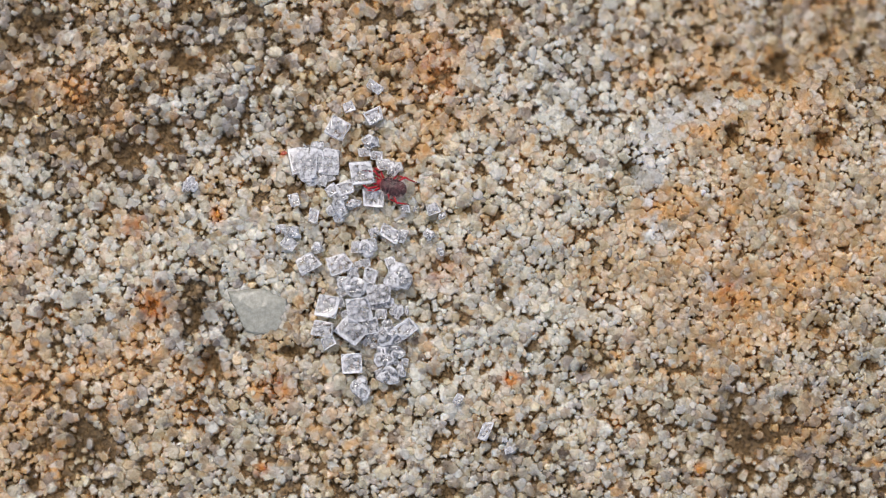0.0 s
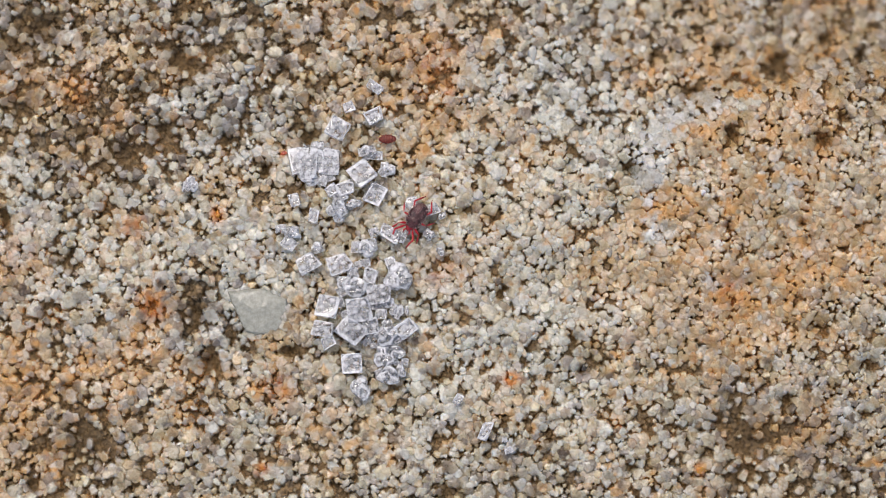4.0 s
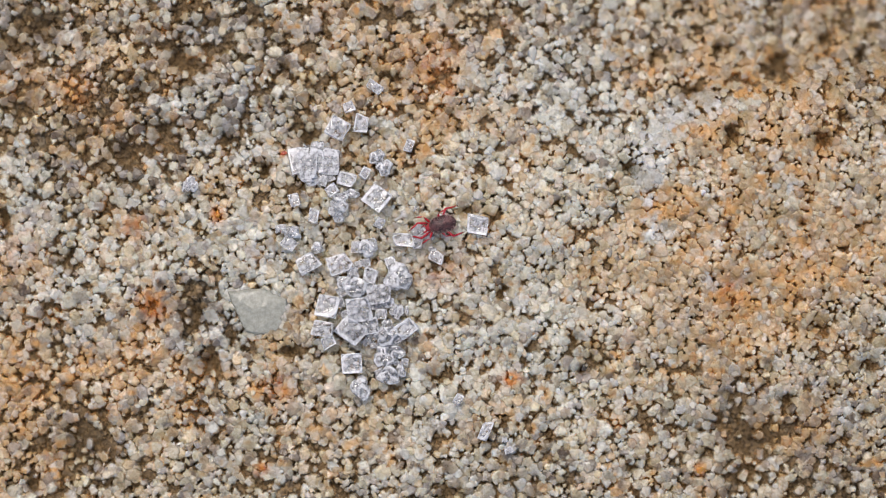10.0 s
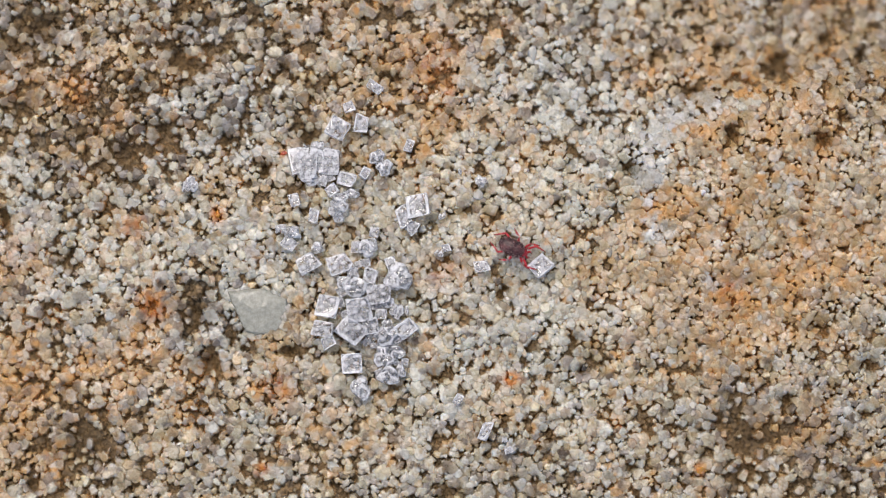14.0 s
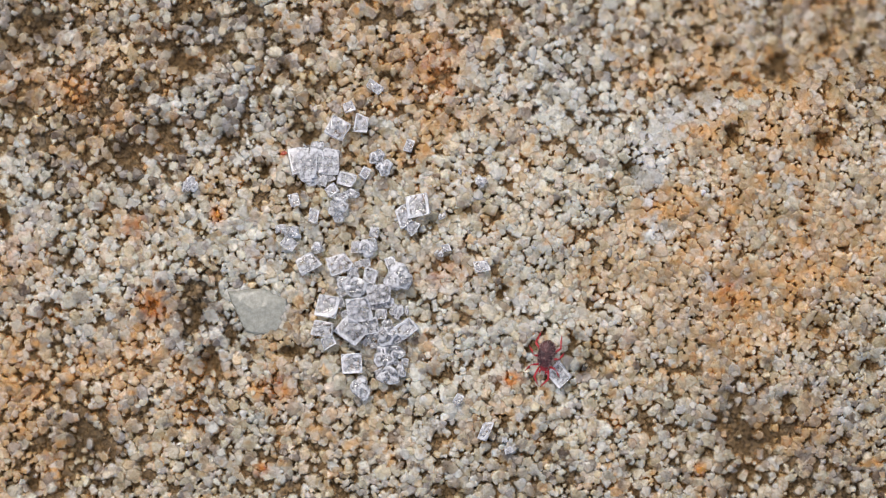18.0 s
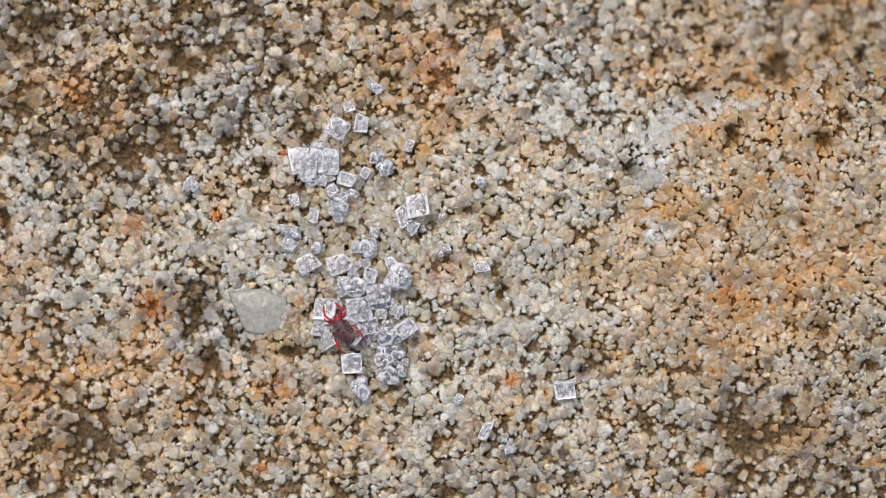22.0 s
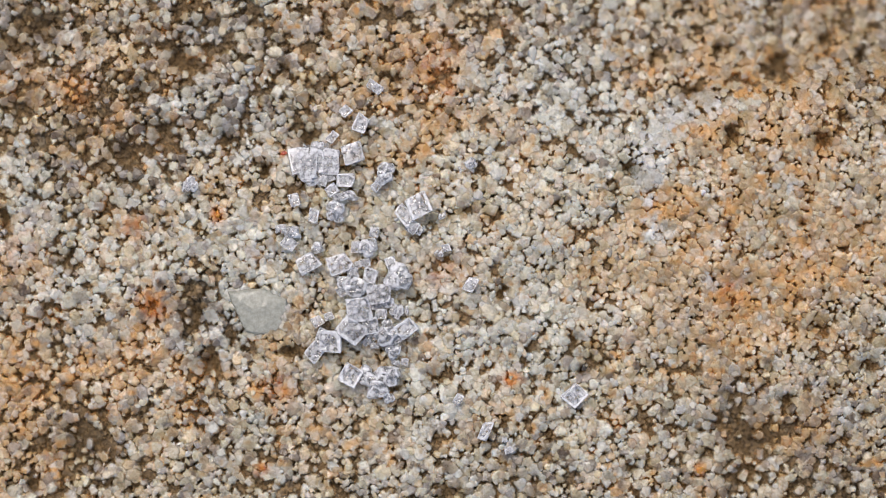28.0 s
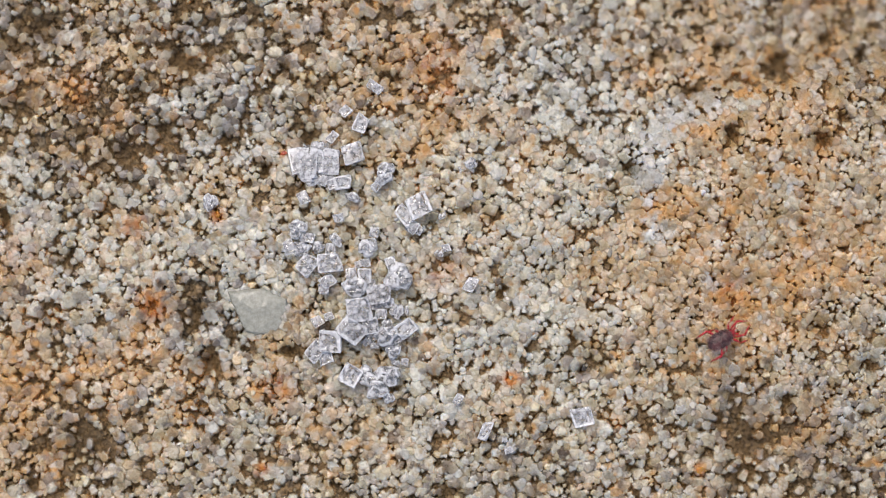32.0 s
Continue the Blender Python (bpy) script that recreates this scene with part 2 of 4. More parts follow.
def build_stone():
    fine_u, fine_v = np.arange(-120, 1700, 7.0), np.arange(-120, 1010, 7.0)
    far = np.array([30, 90, 200, 420, 900, 2000, 5000, 12000, 30000, 90000, 300000, 900000, 3000000.0])
    us = np.concatenate([fine_u[0] - far[::-1], fine_u, fine_u[-1] + far])
    vs = np.concatenate([fine_v[0] - far[::-1], fine_v, fine_v[-1] + far])
    u, v = np.meshgrid(us, vs)
    z = relief(u, v) - 0.75e-3
    co = np.stack([(u - 784) * PX, (441 - v) * PX, z], -1).reshape(-1, 3)
    n, m = len(vs), len(us)
    i = np.arange(n * m).reshape(n, m)
    faces = np.stack([i[:-1, :-1], i[1:, :-1], i[1:, 1:], i[:-1, 1:]], -1).reshape(-1, 4)
    mesh = bpy.data.meshes.new("ground")
    mesh.from_pydata(co.tolist(), [], faces.tolist())
    iron = np.clip(blobs(u, v, IRON) + blobs(u, v, IRON_SPOTS), 0, 1.5).reshape(-1, 1)
    dark = np.clip(blobs(u, v, DARK) + blobs(u, v, PITS), 0, 1).reshape(-1, 1)
    tint = np.array([0.40, 0.33, 0.23]) * (1 - 0.55 * dark) + iron * np.array([0.10, 0.045, 0.008])
    color_layer(mesh, tint)
    mesh.materials.append(CEMENT)
    mesh.shade_smooth()
    return tagged(new("ground", mesh), "brown cement bed of weathered sandstone between grains", "stone", kind="structure")


def geodesic(n):
    """A unit ball of 20 n * n triangles: points and faces."""
    g = (1 + 5 ** 0.5) / 2
    ico = np.array([(-1, g, 0), (1, g, 0), (-1, -g, 0), (1, -g, 0), (0, -1, g), (0, 1, g), (0, -1, -g), (0, 1, -g), (g, 0, -1), (g, 0, 1), (-g, 0, -1), (-g, 0, 1)])
    mid = [(a, b, c) for a, b, c in itertools.combinations(range(12), 3) if max(np.linalg.norm(ico[a] - ico[b]), np.linalg.norm(ico[b] - ico[c]), np.linalg.norm(ico[a] - ico[c])) < 2.1]
    index, points, faces = {}, [], []
    def at(p):
        key = tuple(np.round(p, 5))
        if key not in index:
            index[key] = len(points)
            points.append(p / np.linalg.norm(p))
        return index[key]
    for a, b, c in mid:
        if np.dot(np.cross(ico[b] - ico[a], ico[c] - ico[a]), ico[a]) < 0:
            b, c = c, b
        grid = {(i, j): at(ico[a] + (ico[b] - ico[a]) * i / n + (ico[c] - ico[a]) * j / n) for i in range(n + 1) for j in range(n + 1 - i)}
        for i in range(n):
            for j in range(n - i):
                faces.append((grid[i, j], grid[i + 1, j], grid[i, j + 1]))
                if i + j < n - 1:
                    faces.append((grid[i + 1, j], grid[i + 1, j + 1], grid[i, j + 1]))
    return np.array(points), np.array(faces)


def grain_shapes(count, n=3, seed=11):
    """Chipped, worn grains with a few flat faces, radius about 1."""
    base, faces = geodesic(n)
    rs = np.random.RandomState(seed)
    shapes = []
    for k in range(count):
        p = base * rs.uniform(0.8, 1.3, 3)
        for _ in range(rs.randint(7, 11)):
            d = rs.normal(size=3)
            d /= np.linalg.norm(d)
            over = np.maximum(p @ d - rs.uniform(0.45, 0.82), 0)
            p = p - 0.96 * over[:, None] * d
        dent = rs.normal(size=3)
        dent *= 1.1 / np.linalg.norm(dent)
        p = p * (1 - rs.uniform(0, 0.35) * np.exp(-((p - dent) ** 2).sum(1) / 0.25))[:, None]
        shapes.append(p + rs.normal(0, 0.02, p.shape))
    return shapes, faces


def blend(a, b, w):
    w = np.clip(w, 0, 1)[:, None]
    return a * (1 - w) + b * w


def grain_tints(u, v, rs):
    """Base colour of each grain: clean grey quartz, honey-stained quartz, rusty and brown ones, by region and by chance."""
    n = len(u)
    iron = blobs(u, v, IRON) + 0.42 * value_noise(u, v, 70, 21) + 0.25 * value_noise(u, v, 28, 22) + 0.15 * value_noise(u, v, 190, 23)
    clean = blobs(u, v, CLEAN) + 0.35 * value_noise(u, v, 60, 24)
    dark = np.clip(blobs(u, v, DARK), 0, 1)
    spots = np.clip(blobs(u, v, IRON_SPOTS), 0, 2)
    rim = 1.2 * np.exp(-((ridge_side(u, v) - 0.42) / 0.42) ** 2) * (v < 430) * np.clip((1420 - u) / 150.0, 0, 1)
    grey, pale = np.array([0.685, 0.675, 0.575]), np.array([0.68, 0.60, 0.41])
    honey, rust, brown = np.array([0.70, 0.46, 0.225]), np.array([0.52, 0.20, 0.03]), np.array([0.16, 0.105, 0.06])
    c = blend(np.tile(grey, (n, 1)), pale, 0.58 - 0.75 * clean - 0.9 * rim + 0.6 * iron + rs.normal(0, 0.5, n))
    c = blend(c, honey, 0.95 * iron - 0.35 * clean - 0.8 * rim + rs.normal(0, 0.34, n) - 0.08)
    c = blend(c, rust, 0.7 * spots * rs.uniform(0.4, 1, n) + (rs.uniform(0, 1, n) < 0.02 + 0.04 * np.clip(iron, 0, 1)) * rs.uniform(0.1, 0.4, n))
    c = blend(c, brown, (rs.uniform(0, 1, n) < 0.05 + 0.45 * dark) * rs.uniform(0.4, 0.95, n))
    c = blend(c, np.array([0.75, 0.74, 0.71]), 0.55 * rim + 0.3 * value_noise(u, v, 38, 25) + 0.3 * value_noise(u, v, 14, 26))
    kind = rs.uniform(0, 1, n)
    c = np.where((kind < 0.22)[:, None], c * np.array([0.78, 0.75, 0.68]), c)
    c = np.where((kind > 0.82)[:, None], blend(c * 1.06, np.array([0.72, 0.71, 0.69]), np.full(n, 0.3)), c)
    return np.clip(c * (1 - 0.15 * dark)[:, None] * (0.82 - 0.05 * np.clip((u - 1000) / 200.0, 0, 1)[:, None]) * np.exp(rs.normal(0, 0.11, n))[:, None], 0.02, 0.85)


def build_grains():
    """The face of the stone: facetted grains, cemented where they touch, with hollows where grains have fallen out."""
    rs = np.random.RandomState(5)
    s, lo_u, lo_v, nu, nv = 7.6, -70.0, -70.0, 225, 136
    shape = (nu, nv)
    gi, gj = np.meshgrid(np.arange(nu), np.arange(nv), indexing="ij")
    gu = lo_u + (gi + 0.5 + 0.5 * (gj % 2) + rs.uniform(-0.42, 0.42, shape)) * s
    gv = lo_v + (gj + 0.5 + rs.uniform(-0.42, 0.42, shape)) * s
    dark = np.clip(blobs(gu, gv, DARK), 0, 1)
    pits = blobs(gu, gv, PITS)
    shelf = 1 / (1 + np.exp(-3 * (ridge_side(gu, gv) - 0.3)))
    lowland = np.clip((gu - 1000 - 1.6 * gv) / 200.0, 0, 1) * (1 - shelf)
    groove = 0.25 * np.exp(-((ridge_side(gu, gv) + 0.2) / 0.2) ** 2) * (gv < 330)
    radius = np.clip(np.exp(rs.normal(0, 0.36, shape)) * 5.6, 3.0, 13.0) * (1 - 0.07 * shelf)
    top = rs.uniform(-1.7, 1.7, shape) + 0.2 * (radius - 5.8) + 2.0 * value_noise(gu, gv, 24, 41)
    gone = rs.uniform(0, 1, shape) < np.minimum(0.16 * (1 - 0.55 * lowland) * (1 + 1.5 * dark) * (1 - 0.45 * shelf) + 1.1 * pits + groove, 0.88)
    gone |= (value_noise(gu, gv, 14, 45) < -0.6 - 0.22 * shelf - 0.15 * lowland + 0.28 * dark) & (rs.uniform(0, 1, shape) < 0.9)
    gone |= (value_noise(gu, gv, 27, 46) < -0.6 - 0.25 * shelf - 0.2 * lowland + 0.2 * dark) & (rs.uniform(0, 1, shape) < 0.55)
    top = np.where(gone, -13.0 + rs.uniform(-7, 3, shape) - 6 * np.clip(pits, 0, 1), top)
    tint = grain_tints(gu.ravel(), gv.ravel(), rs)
    # floors of the hollows: cement brown and dimmed grain tints, shade put into the colour
    shaded_hollow = np.array([0.23, 0.16, 0.084]) * rs.uniform(0.25, 1.6, (nu * nv, 1)) * (1 - 0.3 * dark.reshape(-1, 1))
    shaded_hollow = np.where(rs.uniform(0, 1, (nu * nv, 1)) < 0.12, tint * np.array([0.6, 0.54, 0.44]), shaded_hollow)
    tint = np.where(gone.ravel()[:, None], shaded_hollow, tint).reshape(nu, nv, 3)
    lean = rs.normal(0, 0.14, (nu, nv, 2))
    sides = 6
    start = rs.uniform(0, 2 * np.pi, shape)
    walls = []
    for w in range(sides):
        way = start + 2 * np.pi * (w + rs.uniform(-0.33, 0.33, shape)) / sides
        reach = radius * rs.uniform(0.66, 1.25, shape)
        walls.append(((np.cos(way) / reach).astype(np.float32), (np.sin(way) / reach).astype(np.float32)))
    brow = rs.uniform(0.66, 0.9, shape).astype(np.float32)
    slope = rs.uniform(0.03, 0.24, shape).astype(np.float32)
    us, vs = np.arange(-24, 1593, 1.1), np.arange(-24, 907, 1.1)
    u, v = np.meshgrid(us, vs)
    warp_u = u + 1.3 * value_noise(u, v, 6.5, 61) + 0.9 * value_noise(u, v, 3.3, 66)
    warp_v = v + 1.3 * value_noise(u, v, 6.5, 62) + 0.9 * value_noise(u, v, 3.3, 67)
    ci = np.floor((warp_u - lo_u) / s - 0.25).astype(int)
    cj = np.floor((warp_v - lo_v) / s).astype(int)
    deep = np.zeros(us.shape[0] * vs.shape[0], np.float32).reshape(u.shape)
    total, colour, nearest, bed = np.zeros(u.shape, np.float32), np.zeros((*u.shape, 3), np.float32), np.full(u.shape, 9.0, np.float32), np.full(u.shape, 9.0, np.float32)
    k = 1.8
    for di in range(-2, 3):
        for dj in range(-2, 3):
            if abs(di) + abs(dj) == 4:
                continue
            i, j = np.clip(ci + di, 0, nu - 1), np.clip(cj + dj, 0, nv - 1)
            x, y, r = (warp_u - gu[i, j]).astype(np.float32), (warp_v - gv[i, j]).astype(np.float32), radius[i, j].astype(np.float32)
            d = np.full(u.shape, -9.0, np.float32)
            for wx, wy in walls:
                d = np.maximum(d, x * wx[i, j] + y * wy[i, j])
            d = np.minimum(0.75 * d + 0.25 * np.sqrt(x * x + y * y) / r, 2.2)
            z = top[i, j] + lean[i, j, 0] * x + lean[i, j, 1] * y - r * (slope[i, j] * d * d + 10.0 * np.maximum(d - brow[i, j], 0) ** 2)
            e = np.exp(k * (np.clip(z, -34, 20) + 5)).astype(np.float32)
            total += e
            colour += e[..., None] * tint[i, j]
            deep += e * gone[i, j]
            nearest, bed = np.minimum(nearest, d + 9 * gone[i, j]), np.minimum(bed, d + 0.12 * gone[i, j])
    z = np.log(total + 1e-34) / k - 5
    gap = np.clip((nearest - 0.98) / 0.3, 0, 1)
    seam = -0.9 - 3.6 * np.clip(value_noise(u, v, 19, 69) + 0.15 - 0.3 * np.clip(ridge_side(u, v), 0, 1), 0, 1)
    z = np.maximum(np.maximum(z, seam - 19 * gap * (2 - gap)), -32) + 0.35 * value_noise(u, v, 4.5, 63) + 0.25 * value_noise(u, v, 2.6, 68)
    colour /= total[..., None] + 1e-34
    deep /= total + 1e-34
    cloud = 0.11 * value_noise(u, v, 7, 64) + 0.14 * value_noise(u, v, 3.4, 65)
    colour *= (1 + cloud)[..., None]
    # iron cement and painted shade of the gaps: fills the joints and films over the grains beside them, in patches
    iron = np.clip(blobs(u, v, IRON) + 1.3 * blobs(u, v, IRON_SPOTS), 0, 1.5)
    patch = value_noise(u, v, 46, 71) + 0.7 * value_noise(u, v, 17, 72) + 0.5 * value_noise(u, v, 7, 76)
    film = np.clip(0.50 + 0.4 * iron + 0.7 * patch - 0.35 * blobs(u, v, CLEAN), 0.05, 1)
    warm = np.clip(0.2 + 0.55 * iron + 0.6 * value_noise(u, v, 33, 73) + 0.3 * patch, 0, 1)[..., None]
    stain_and_shade = np.array([0.31, 0.24, 0.12]) * (1 - warm) + np.array([0.59, 0.32, 0.105]) * warm
    # inside hollows the film turns darker, painting in the shade of their depth
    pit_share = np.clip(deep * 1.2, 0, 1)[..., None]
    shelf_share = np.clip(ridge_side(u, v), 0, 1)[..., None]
    stain_and_shade = stain_and_shade * (1 - pit_share) + (np.array([0.18, 0.12, 0.058]) + shelf_share * np.array([0.12, 0.06, 0.02])) * pit_share
    # the lower the surface, the more of this brown, as the joints' shade deepens
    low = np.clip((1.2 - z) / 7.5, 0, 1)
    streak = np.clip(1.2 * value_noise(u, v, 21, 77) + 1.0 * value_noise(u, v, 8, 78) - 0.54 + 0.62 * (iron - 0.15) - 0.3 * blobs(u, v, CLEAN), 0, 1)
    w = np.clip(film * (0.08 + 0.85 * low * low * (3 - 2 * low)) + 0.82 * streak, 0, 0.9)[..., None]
    colour = colour * (1 - w) + stain_and_shade * w
    # cement of the bare gaps, its brown kept dark to carry their shade
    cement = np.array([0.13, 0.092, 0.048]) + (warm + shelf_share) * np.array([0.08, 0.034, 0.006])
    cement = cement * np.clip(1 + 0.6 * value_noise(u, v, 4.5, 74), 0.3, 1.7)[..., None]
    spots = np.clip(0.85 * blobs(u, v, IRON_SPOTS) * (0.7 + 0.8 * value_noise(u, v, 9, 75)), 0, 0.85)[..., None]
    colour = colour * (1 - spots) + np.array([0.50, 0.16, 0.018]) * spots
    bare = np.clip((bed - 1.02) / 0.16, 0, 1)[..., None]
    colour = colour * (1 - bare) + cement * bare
    grit = 1 + 0.6 * np.maximum(deep, bare[..., 0]) * value_noise(u, v, 2.8, 79)
    colour = colour * grit[..., None]
    # hollows get a low quartz share so that scattered light leaves them dark
    quartz = ((1 - bare) * (1 - 0.5 * w) * (1 - 0.85 * deep[..., None])).ravel()
    n, m = u.shape
    co = np.stack([(u - 784) * PX, (441 - v) * PX, relief(u, v) + z * PX], -1).reshape(-1, 3)
    q = np.arange(n * m).reshape(n, m)
    faces = np.stack([q[:-1, :-1], q[1:, :-1], q[1:, 1:], q[:-1, 1:]], -1).reshape(-1)
    mesh = bpy.data.meshes.new("sand_grain_layer")
    mesh.vertices.add(n * m)
    mesh.vertices.foreach_set("co", co.astype(np.float32).ravel())
    mesh.loops.add(faces.size)
    mesh.loops.foreach_set("vertex_index", faces.astype(np.int32))
    mesh.polygons.add(faces.size // 4)
    mesh.polygons.foreach_set("loop_start", np.arange(0, faces.size, 4, dtype=np.int32))
    mesh.update(calc_edges=True)
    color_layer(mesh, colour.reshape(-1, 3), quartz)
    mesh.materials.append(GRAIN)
    return tagged(new("sand_grain_layer", mesh), "weathered sandstone face of pale and rusty quartz grains", "stone", kind="stuff")


def part(name, bm, mat, parent=None, label="", smooth=False):
    mesh = bpy.data.meshes.new(name)
    bm.normal_update()
    bm.to_mesh(mesh)
    bm.free()
    mesh.materials.append(mat)
    if smooth:
        mesh.shade_smooth()
    ob = new(name, mesh)
    ob.parent = parent
    return tagged(ob, label)


# ---- sugar ----
def block_points(bm, rs, skew, taper):
    """The corners of a block, some of them broken off, and a few points that swell its faces."""
    for sx in (-0.5, 0.5):
        for sy in (-0.5, 0.5):
            for sz in (-0.5, 0.5):
                p = Vector((sx * (1 + taper * sy * 2) + skew * sy, sy, sz)) + Vector((rs.uniform(-0.045, 0.045), rs.uniform(-0.045, 0.045), rs.uniform(-0.015, 0.015)))
                cut = rs.uniform(0.08, 0.42) if rs.random() < 0.8 else 0
                if cut:
                    for d in (Vector((-sx, 0, 0)), Vector((0, -sy, 0)), Vector((0, 0, -sz))):
                        bm.verts.new(p + d * cut * 2 * rs.uniform(0.5, 1.0))
                else:
                    bm.verts.new(p)
    for axis in range(3):
        for side in (-0.5, 0.5):
            for _ in range(rs.choice((2, 3, 4))):
                p = Vector([rs.uniform(-0.36, 0.36) for _ in range(3)])
                p[axis] = side * rs.uniform(0.99, 1.025)
                bm.verts.new(p + Vector((skew * p.y, 0, 0)))


def hollow_inside(bm, rs, skew):
    """Small flat voids shut into the crystal, whose walls glint."""
    for _ in range(rs.randint(2, 4)):
        mid = Vector((rs.uniform(-0.27, 0.27), rs.uniform(-0.27, 0.27), rs.uniform(-0.2, 0.25)))
        size = Vector((rs.uniform(0.05, 0.24), rs.uniform(0.05, 0.24), rs.uniform(0.04, 0.12)))
        made = bmesh.ops.create_cube(bm, size=1.0)["verts"]
        turn = Euler((rs.uniform(-0.8, 0.8), rs.uniform(-0.8, 0.8), rs.uniform(-1.0, 1.0))).to_matrix()
        for q in made:
            p = turn @ (Vector([q.co[i] * size[i] for i in range(3)]) * rs.uniform(0.8, 1.1)) + mid
            q.co = p + Vector((skew * p.y, 0, 0))
        bmesh.ops.reverse_faces(bm, faces=list({f for q in made for f in q.link_faces}))


def worn_hull(bm, rs):
    """Shuts the points into a convex body, rounds its sharp edges with the second material and steps some of its broad faces."""
    hull = bmesh.ops.convex_hull(bm, input=bm.verts[:])
    bmesh.ops.delete(bm, geom=list({*hull["geom_interior"], *hull["geom_unused"]}), context="VERTS")
    bmesh.ops.dissolve_limit(bm, angle_limit=radians(11), verts=bm.verts[:], edges=bm.edges[:])
    worn = bmesh.ops.bevel(bm, geom=[e for e in bm.edges if e.is_manifold and e.calc_face_angle() > radians(38)], offset=rs.uniform(0.09, 0.17), segments=2, affect="EDGES", profile=0.5, clamp_overlap=True)
    for f in worn["faces"]:
        f.material_index = 1
    for f in [f for f in bm.faces if f.material_index == 0 and f.calc_area() > 0.16 and len(f.verts) > 3 and rs.random() < 0.55]:
        inner = bmesh.ops.inset_individual(bm, faces=[f], thickness=rs.uniform(0.07, 0.15), depth=rs.uniform(-0.09, 0.03))
        for g in inner["faces"]:
            g.material_index = rs.choice((0, 1))


def crystal_bm(length, width, height, seed, lumpy=False):
    """A chipped block of sugar, skewed, with cut corners and worn edges, or a lump of several grown into each other. Sizes in plan units."""
    rs = random.Random(seed)
    bm = bmesh.new()
    skew, taper = rs.uniform(-0.13, 0.13), rs.uniform(-0.1, 0.1)
    if lumpy:
        start = rs.uniform(0, 6.28)
        lobes = 3 if length * width > 450 else 2
        for j in range(lobes):
            way = start + 2 * math.pi * j / lobes + rs.uniform(-0.4, 0.4)
            mid = Vector((0.19 * math.cos(way), 0.19 * math.sin(way), rs.uniform(-0.08, 0.06)))
            size = rs.uniform(0.62, 0.8)
            lobe = bmesh.new()
            for k in range(44):
                h = 1 - 2 * (k + 0.5) / 44
                p = Vector((math.cos(2.4 * k) * math.sqrt(1 - h * h), math.sin(2.4 * k) * math.sqrt(1 - h * h), h))
                p = p / sum(abs(q) ** 4 for q in p) ** 0.25 * 0.5
                lobe.verts.new(p * rs.uniform(0.84, 1.12))
            worn_hull(lobe, rs)
            turn = Matrix.Rotation(rs.uniform(0, 1.57), 4, "Z")
            bmesh.ops.transform(lobe, matrix=Matrix.Translation(mid) @ turn @ Matrix.Diagonal((size, size * rs.uniform(0.8, 1.1), 0.9, 1)), verts=lobe.verts[:])
            shell = bpy.data.meshes.new("lobe")
            lobe.to_mesh(shell)
            lobe.free()
            bm.from_mesh(shell)
            bpy.data.meshes.remove(shell)
    else:
        block_points(bm, rs, skew, taper)
        worn_hull(bm, rs)
        hollow_inside(bm, rs, skew)
    bmesh.ops.scale(bm, vec=Vector((length, width, height)) * 0.97 * PX, verts=bm.verts[:])
    return bm


def sugar_mesh(name, bm, mat=None):
    ob = part(name, bm, mat or SUGAR, smooth=True)
    ob.data.set_sharp_from_angle(angle=radians(16))
    ob.data.materials.append(SUGAR_EDGE)
    return ob


CRYSTALS = {}
LUMPY = {"g4", "i6", "i3", "b5", "g6", "h8", "i8", "a5", "b3", "f6", "d2", "d4", "j2", "e4", "f7", "h4", "h5", "f1", "i4", "e2", "b6", "k2", "i7", "m1", "m3", "m6", "m9"}


def crystal_pose(x, y, turn, height, lift, tilt):
    return Matrix.Translation(plan(x, y, surface_z(x, y) + (lift + height / 2 + 3.5) * PX)) @ pose(0, 0, 0, tilt, tilt * 0.6, turn)


def crystal(key, x, y, length, width, turn, moves=(), lift=0.0, height=None, tilt=0.0):
    """One sugar crystal on the stone; turn counts anticlockwise seen from above, lift is in plan units above the stone.
    moves: where the mite leaves it: seconds, x, y, turn."""
    if key[0] in "ghi":
        length, width = length * 1.1, width * 1.1
    height = height or 0.72 * min(length, width) + 4
    ob = sugar_mesh("sugar_crystal", crystal_bm(length, width, height, sum(map(ord, key)) * 7 + int(x), key in LUMPY))
    size = "large " if length * width > 1100 else "tiny " if length * width < 330 else ""
    form = "elongated " if max(length, width) > 1.45 * min(length, width) else ""
    tagged(ob, size + form + "clear colourless granulated sugar crystal lying on sandstone", "sugar crystal", "spilled sugar crystals")
    tilt = tilt or (sum(map(ord, key)) % 7 - 3) * 1.2
    ob.matrix_basis = crystal_pose(x, y, turn, height, lift, tilt)
    if moves:
        rows, last = [(0.0, x, y, turn)], (0.0, x, y, turn)
        for m in moves:
            if m[0] - last[0] > 0.35:
                rows.append((m[0] - 0.2, *last[1:]))
            rows.append(m)
            last = m
        rows.append((32.0, *last[1:])) if last[0] < 32.0 else None
        CRYSTALS[ob] = [(t, crystal_pose(u, v, w, height, lift, tilt)) for t, u, v, w in rows]
    return ob


